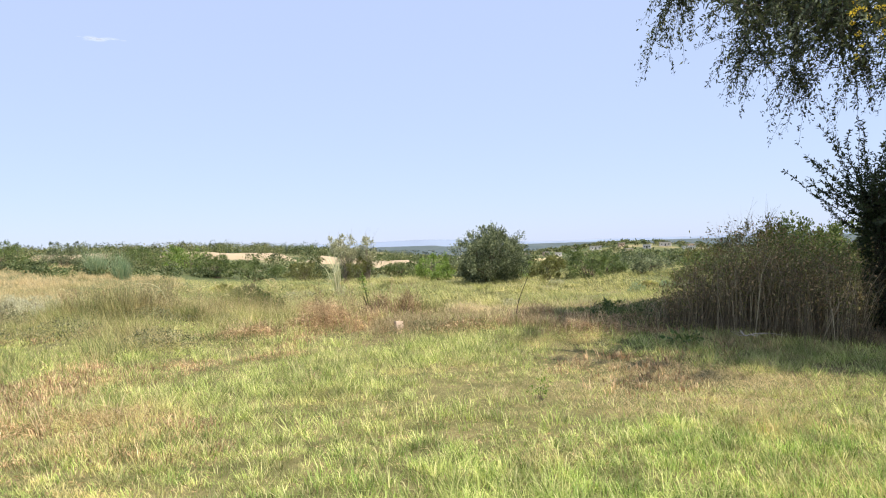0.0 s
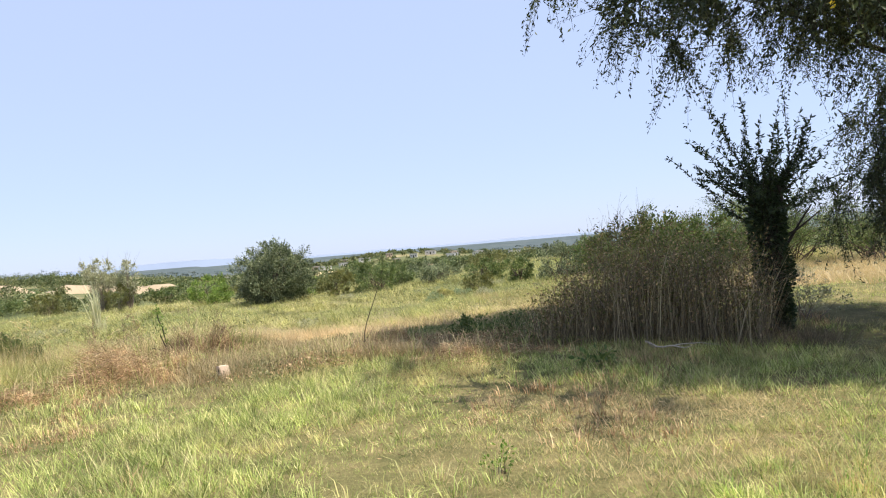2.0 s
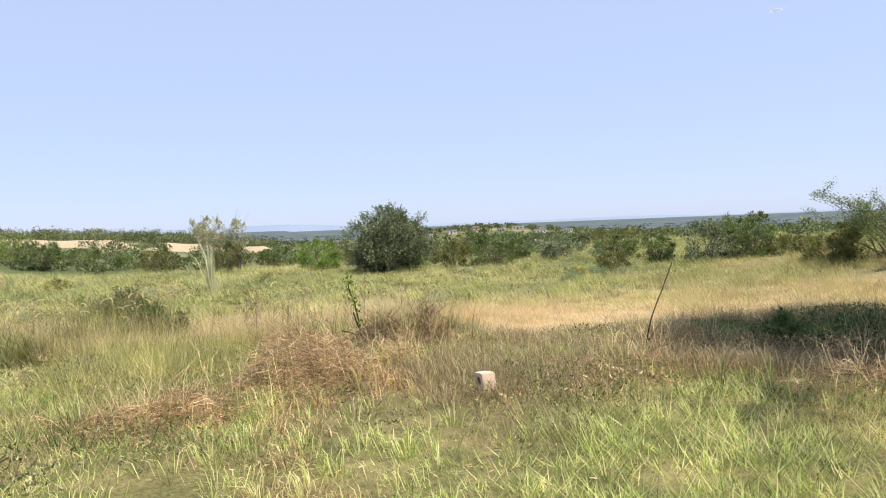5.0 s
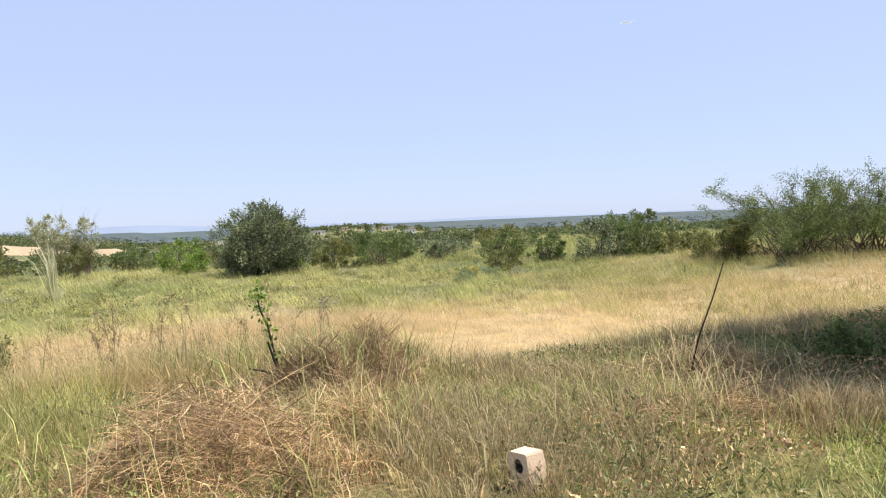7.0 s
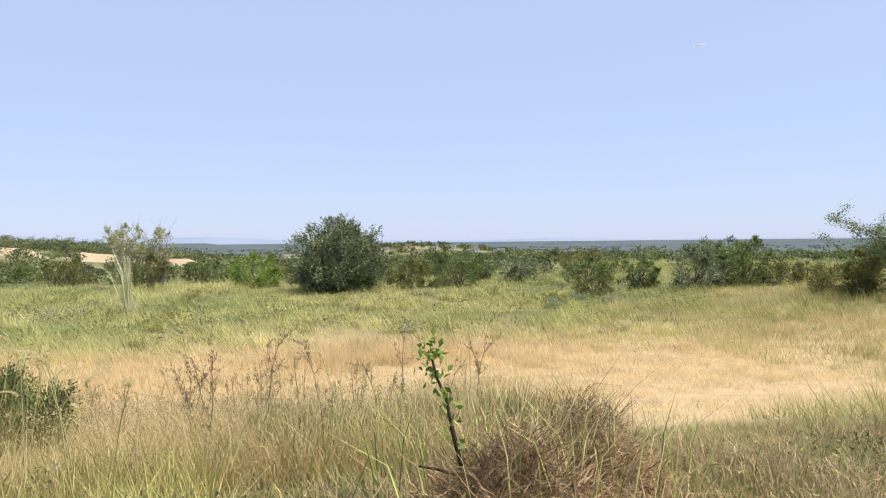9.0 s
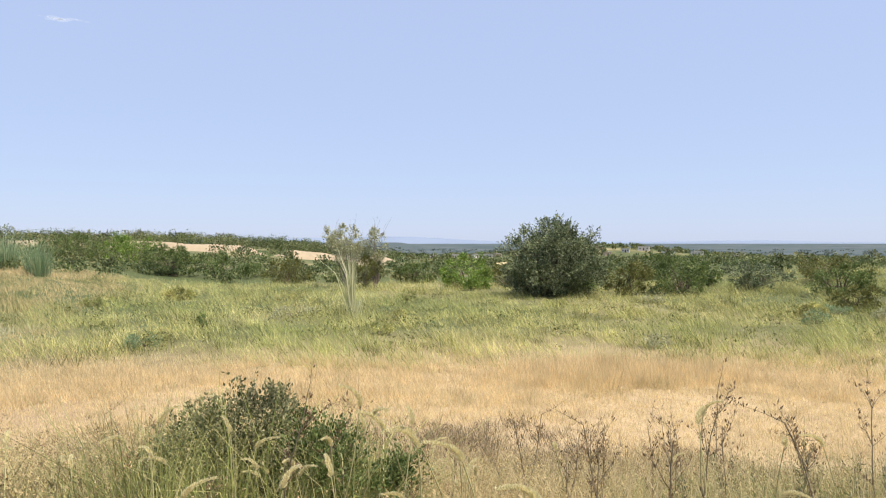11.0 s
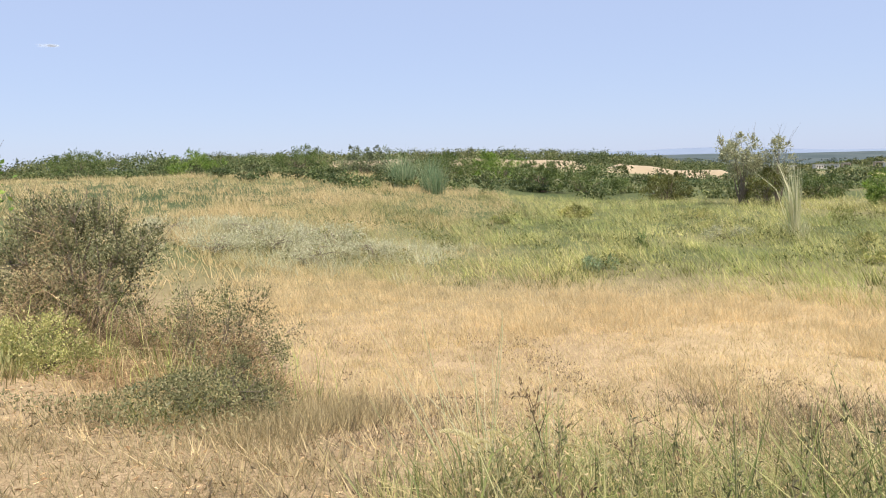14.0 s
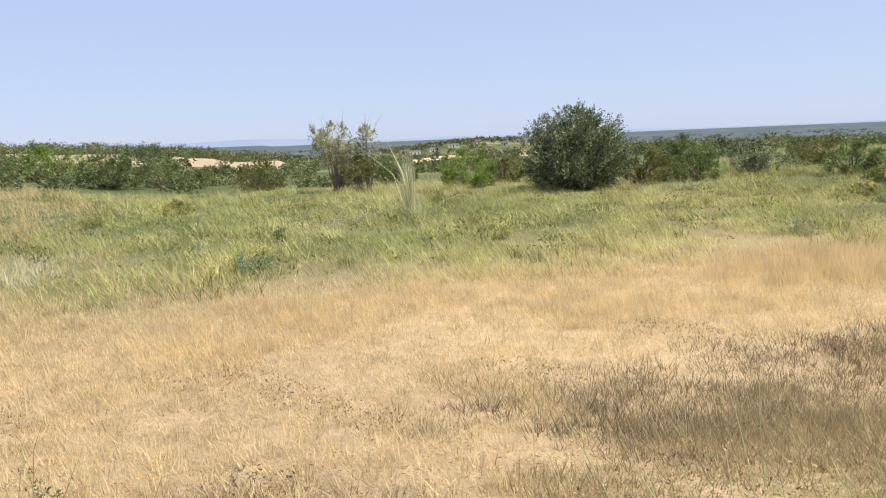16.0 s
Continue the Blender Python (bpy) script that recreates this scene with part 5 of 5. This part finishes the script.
brush_heap("grass_heap", -12.3, 19.4, 1.6, 0.9, 0.35, 2200, DEAD, "tangle of dry stems at a bush's foot", 0.5)
bush("sapling", -14.75, 19.6, 0.6, 2.1, GREEN, "slender leafy sapling behind a twiggy bush", "sapling", 380, 0.06, 12, 1.1, 0.7, GREYBARK, 0.02, 10, "saplings")
bush("small_weed", -9.8, 35.4, 0.26, 0.48, MIDGREEN, "small dark upright weed in the meadow", "weed", 150, 0.08, 7, 0.05, 0.3, BARK, 0.01, group="bank shrubs")
bush("leafy_weed", 0.87, 6.95, 0.17, 0.19, GREEN, "small leafy green weed on bare earth", "weed", 90, 0.032, 7, 0.02, 0.25, BARK, 0.005, group="broad-leaved weeds")


def foxtail(name="foxtail_grass"):
    """A bent grass stem with a pale bristly seed head."""
    root = thing(name, Matrix(), "pale bristly foxtail seed head on a bent stem", "grass stem", "foxtail grass")
    wood = Wood()
    pts = branch(wood, (0, 0, 0), (0.1, 0.05, 1), 0.62, 0.0028, 8, 0.05, (0.03, 0, -0.02), 4, 0.6)
    part("stem", wood.mesh("stem", STALKG), root)
    end, d = pts[-1], unit(pts[-1] - pts[-2])
    n = 420
    u = rng.uniform(0, 1, n)
    curve = end + d * (u * 0.10)[:, None] + np.array([0.06, 0, -0.055]) * (u**2)[:, None]
    o = unit(rng.normal(size=(n, 3)))
    v, f = leaf_arrays(curve + o * 0.0022, o + d * 1.3, 0.013 * (1.15 - 0.7 * u), 0.0028)
    part("seed_head", mesh_of("seed_head", v, f, SEED), root)
    return root


def dome(n, x, y, r):
    a, d = rng.uniform(0, 2 * np.pi, n), r * np.sqrt(rng.random(n))
    return np.column_stack([x + np.cos(a) * d, y + np.sin(a) * d])


grass("bank_weeds", "fine green grass grown through a leafy shrub", MEADOW, dome(170, -4.4, 16.65, 0.72), 18, 0.07, (0.45, 0.95), (0.003, 0.006), (0.1, 0.8), 0.03)
grass("bank_weeds", "green grass tufts by the trodden way", BANK, np.concatenate([dome(36, -8.6, 17.5, 0.7), dome(24, -7.6, 18.2, 0.6)]), 18, 0.08, (0.16, 0.42), (0.003, 0.007), (0.2, 0.9), 0.03)
STALKG = leafy("green_straw_stems", [(0.0, (0.30, 0.30, 0.12)), (1.0, (0.48, 0.42, 0.20))], see_through=0.1)
kinds = [foxtail() for _ in range(3)]
fox = np.concatenate([scatter(13, -4.7, -2.9, 14.5, 15.4), scatter(12, -4.2, -3.2, 15.7, 16.5), scatter(7, -5.2, -4.0, 15.9, 16.5), scatter(200, -8.0, -1.0, 15.2, 16.4, lambda x, y: weed_belt(x, y))[:32], scatter(5, -8.6, -8.0, 16.2, 16.8)])
for n, (x, y) in enumerate(fox):
    m = on_ground(x, y, float(rng.uniform(0, 360)), 0.01) @ pose(0, 0, 0, float(rng.normal(0, 9)), float(rng.normal(0, 9)), 0) @ Matrix.Scale(float(rng.uniform(0.85, 1.4)), 4)
    if n < 3:
        kinds[n].matrix_basis = m
    else:
        c = copy_thing(kinds[n % 3], Matrix())
        c.matrix_basis = m


def seed_weed():
    """An upright dry weed with lumpy dark seed clusters."""
    root = thing("dry_weed", Matrix(), "upright dry weed with dark seed clusters", "weed", "dry weeds")
    wood, at = Wood(), []
    main = branch(wood, (0, 0, 0), (0, 0, 1), 0.62, 0.004, 8, 0.07, sides=4, tip=0.5)
    at.append(main[4:])
    for _ in range(7):
        q = main[rng.integers(3, 9)]
        tw = branch(wood, q, (rng.normal(0, 0.4), rng.normal(0, 0.4), 0.8), rng.uniform(0.08, 0.2), 0.002, 4, 0.12, sides=3)
        at.append(tw[1:])
    at = np.concatenate(at)
    k = rng.integers(0, len(at), 150)
    o = unit(rng.normal(size=(150, 3)))
    tagged(part("stem", wood.mesh("stem", STALK), root), kind="stuff")
    v, f = leaf_arrays(at[k] + o * 0.008, o * 0.7 + np.array([0, 0, 0.9]), rng.uniform(0.010, 0.022, 150), 0.006)
    tagged(part("seed_head", mesh_of("seed_head", v, f, GREYTWIG), root), kind="stuff")
    return root


kinds = [seed_weed() for _ in range(4)]
spots = scatter(420, -8.4, 0.6, 15.6, 19.0, lambda x, y: weed_belt(x, y))[:80]
for n, (x, y) in enumerate(spots):
    m = on_ground(x, y, float(rng.uniform(0, 360)), 0.01) @ Matrix.Scale(float(rng.uniform(0.8, 1.3)), 4)
    if n < 4:
        kinds[n].matrix_basis = m
    else:
        c = copy_thing(kinds[n % 4], Matrix())
        c.matrix_basis = m


def spike_weed(x, y, w, tall, stems, label):
    """A clump of upright grey-green stems with narrow leaves and dark seed spikes."""
    root = thing("spike_weed", on_ground(x, y), label, "weed", "spike weeds")
    wood, at, top = Wood(), [], []
    for _ in range(stems):
        a, r = rng.uniform(0, 2 * np.pi), w / 2 * math.sqrt(rng.random())
        p = (math.cos(a) * r, math.sin(a) * r, 0)
        s = branch(wood, p, (0.2 * math.cos(a), 0.2 * math.sin(a), 1), tall * rng.uniform(0.6, 1.05), 0.0035, 8, 0.05, (0, 0, 0.01), 4, 0.5)
        at.append(s[1:8]), top.append(s[6:])
        for _ in range(2):
            tw = branch(wood, s[rng.integers(5, 8)], (rng.normal(0, 0.35), rng.normal(0, 0.35), 1), rng.uniform(0.06, 0.14), 0.0018, 3, 0.1, sides=3)
            top.append(tw[1:])
    tagged(part("stem_clump", wood.mesh("stem_clump", STALKG), root), kind="stuff")
    for name, places, n, long, mat in (("foliage", np.concatenate(at), stems * 120, 0.028, SPIKE), ("seed_clump", np.concatenate(top), stems * 50, 0.018, STALK)):
        q = places[rng.integers(0, len(places), n)] + rng.normal(0, 0.006, (n, 3)) * np.array([1, 1, 5.0])
        size = long * rng.uniform(0.5, 1.3, n)
        v, f = leaf_arrays(q, rng.normal(0, 0.55, (n, 3)) + np.array([0, 0, 0.8]), size, size * 0.20)
        tagged(part(name, mesh_of(name, v, f, mat), root), kind="stuff")


spike_weed(-6.5, 16.35, 0.95, 1.15, 95, "clump of tall upright grey-green weeds with seed spikes")
spike_weed(-7.15, 16.2, 0.8, 0.95, 50, "thin upright grey-green weeds with seed spikes")
spike_weed(-7.95, 16.4, 0.8, 0.72, 26, "upright grey-green weeds beside bare earth")
spike_weed(-4.9, 16.3, 0.6, 0.6, 14, "upright weeds in front of a leafy shrub")
spike_weed(-1.8, 16.4, 1.0, 0.62, 16, "scattered dry seed-spiked weeds at the hollow")


def straw_stems(x, y, tall, count, label):
    """A few long pale grass stems bending from one tuft."""
    root = thing("straw_stems", on_ground(x, y), label, "grass stem", "foxtail grass")
    wood = Wood()
    for _ in range(count):
        a = rng.uniform(0, 2 * np.pi)
        branch(wood, (0.06 * math.cos(a), 0.06 * math.sin(a), 0), (0.25 * math.cos(a) - 0.12, 0.25 * math.sin(a) + 0.1, 1), tall * rng.uniform(0.6, 1.05), 0.0028, 8, 0.04, (-0.02, 0.0, -0.03), 4, 0.5)
    tagged(part("stem_clump", wood.mesh("stem_clump", PALETUFT), root), kind="stuff")


straw_stems(-8.75, 17.55, 1.0, 14, "long pale dry grass stems bending over weeds")
straw_stems(-8.45, 17.35, 0.85, 10, "long pale dry grass stems bending over weeds")


def arched_stem(x, y, reach, tall, turn):
    """One long pale stem that rises and bows over."""
    root = thing("arched_stem", on_ground(x, y, turn), "long pale grass stem arching over the weeds", "grass stem", "foxtail grass")
    wood = Wood()
    u = np.linspace(0, 1, 22)
    wood.tube(np.column_stack([-reach * u**2.1, 0.02 * np.sin(5 * u), tall * (1 - (1 - u) ** 2.4) - 0.05 * u**6]), np.linspace(0.006, 0.003, 22), 5)
    part("stem", wood.mesh("stem", PALETUFT), root)


arched_stem(-5.93, 15.93, 0.82, 0.95, -14)

# ---- far scrub, village, clouds ----
def woods(name, label, spots, tall, wide, leaves, leaf, mat):
    """Scrub trees too many and far to count, as one object."""
    n = len(spots)
    h, w = rng.uniform(*tall, n), rng.uniform(*wide, n)
    lumps = 9
    c = unit(rng.normal(size=(n, lumps, 3))) * rng.uniform(0.3, 0.9, (n, lumps, 1))
    k = np.repeat(np.arange(n), leaves)
    l = rng.integers(0, lumps, n * leaves)
    o = unit(rng.normal(size=(n * leaves, 3)))
    p = c[k, l] * 0.72 + o * rng.uniform(0.05, 0.40, (n * leaves, 1))
    z = height(spots[:, 0], spots[:, 1])
    p = np.column_stack([spots[k, 0] + p[:, 0] * w[k] / 2, spots[k, 1] + p[:, 1] * w[k] / 2, z[k] + h[k] * np.clip(0.40 + 0.5 * p[:, 2], 0.02, 0.95)])
    size = leaf * rng.uniform(0.6, 1.4, n * leaves)
    v, f = leaf_arrays(p, o + rng.normal(0, 0.8, (n * leaves, 3)), size, size * 0.75, plain=True)
    return tagged(new(name, mesh_of(name, v, f, mat)), label, "scrub", kind="stuff")


def polar(n, a0, a1, d0, d1, keep=None):
    a, d = np.radians(rng.uniform(a0, a1, n)), np.sqrt(rng.uniform(d0**2, d1**2, n))
    p = np.column_stack([-np.sin(a) * d, np.cos(a) * d])
    return p if keep is None else p[keep(p[:, 0], p[:, 1])]


def off_sand(x, y):
    sight = np.arctan2(-x, y)
    return ~((np.hypot(x, y) > 120) & (np.hypot(x, y) < 192) & (sight > 0.02) & (sight < 0.52))


woods("far_woods", "dark green scrub trees along a low ridge", polar(420, 12, 85, 100, 190, off_sand), (2.2, 4.0), (4.0, 9.0), 300, 0.22, WOODS)
woods("far_woods", "dark green trees behind the sand banks", polar(330, 2, 40, 194, 260), (3.9, 5.7), (6.0, 11.0), 270, 0.34, WOODS)
woods("far_woods", "low green scrub beyond the meadow", polar(430, -62, 82, 72, 118), (0.6, 1.4), (2.0, 5.0), 170, 0.20, WOODS)
woods("far_woods", "low scrub hedge at the meadow's end", polar(330, -50, 62, 56, 76, lambda x, y: y > 50), (0.5, 1.1), (1.8, 4.0), 190, 0.16, WOODS)
woods("far_woods", "scattered scrub in the valley", polar(460, -68, 14, 105, 330), (1.4, 3.0), (3.0, 7.0), 90, 0.42, WOODS)
woods("far_woods", "trees over a village hill", polar(560, -42, 2, 335, 450, lambda x, y: (y > 372) | (rng.random(len(x)) < 0.4)), (1.7, 3.2), (4.0, 9.0), 56, 0.95, WOODS)
woods("far_woods", "distant trees on the plain, greyed for haze", polar(700, -75, 20, 520, 1900), (2.5, 5.0), (12.0, 34.0), 30, 2.4, HAZEWOODS)


def house(w, d, h, wall_mat):
    """A small flat-roofed village house."""
    root = thing("village_house", Matrix(), "small flat-roofed village house among trees", "house", "village houses")

    def box(x0, x1, y0, y1, z0, z1, mat, name):
        bm = bmesh.new()
        bmesh.ops.create_cube(bm, size=1, matrix=Matrix.Translation(((x0 + x1) / 2, (y0 + y1) / 2, (z0 + z1) / 2)) @ Matrix.Diagonal((x1 - x0, y1 - y0, z1 - z0, 1)))
        return from_bmesh(name, bm, mat)

    part("wall", box(-w / 2, w / 2, -d / 2, d / 2, -0.3, h, wall_mat, "wall"), root)
    part("roof", box(-w / 2 - 0.3, w / 2 + 0.3, -d / 2 - 0.3, d / 2 + 0.3, h + 0.004, h + 0.25, ROOFSLAB, "roof"), root)
    part("door", box(-0.5, 0.5, -d / 2 - 0.04, -d / 2 - 0.003, 0.0, 2.0, DARKOPENING, "door"), root)
    for x in (-w * 0.3, w * 0.3):
        part("window", box(x - 0.45, x + 0.45, -d / 2 - 0.04, -d / 2 - 0.003, 1.0, 2.0, DARKOPENING, "window"), root)
    return root


kinds = [house(6, 5, 3.0, WHITEWASH), house(9, 5, 3.1, WHITEWASH), house(5, 4, 2.8, OCHREWALL)]
homes = [(62, 352), (74, 360), (88, 366), (96, 349), (108, 360), (118, 354), (131, 351), (52, 344), (40, 372), (30, 378), (146, 342), (160, 336), (176, 342), (112, 338), (84, 336), (205, 350), (236, 342), (66, 372), (20, 384), (10, 390), (50, 360), (125, 340), (34, 366)]
for n, (x, y) in enumerate(homes):
    m = on_ground(x, y, float(rng.uniform(-25, 25)), 0.0)
    m = m @ Matrix.Scale(0.6, 4)
    if n < 3:
        kinds[n].matrix_basis = m
    else:
        copy_thing(kinds[n % 3], Matrix()).matrix_basis = m


def puff(x, y, z, w, h):
    m, nt, b = nodes_of("cloud_glow")
    b.inputs["Base Color"].default_value = (0.02, 0.02, 0.02, 1)
    # Emission stands in for the sunlight the puff would scatter.
    b.inputs["Emission Color"].default_value = (0.62, 0.66, 0.74, 1)
    b.inputs["Emission Strength"].default_value = 0.9
    b.inputs["Roughness"].default_value = 1.0
    b.inputs["Alpha"].default_value = 0.10
    bm = bmesh.new()
    for _ in range(14):
        u = rng.normal(0, 0.28)
        s = h * rng.uniform(0.35, 0.8) * (1 - min(abs(u), 0.8) * 0.8)
        bmesh.ops.create_icosphere(bm, subdivisions=2, radius=1.0, matrix=Matrix.Translation((u * w, rng.normal(0, 6), rng.normal(0, 0.15) * h)) @ Matrix.Diagonal((s * 2.6, s, s * 0.55, 1)))
    ob = new("cloud", from_bmesh("cloud", bm, m))
    ob.matrix_basis = pose(x, y, z, 0, 0, math.degrees(math.atan2(-x, y)))
    tagged(ob, "small faint white cloud puff in a clear sky", "cloud", kind="structure")


puff(1471, 2030, 615, 30, 9)
puff(-1032, 2285, 670, 90, 12)
puff(-1860, 1693, 365, 45, 12)
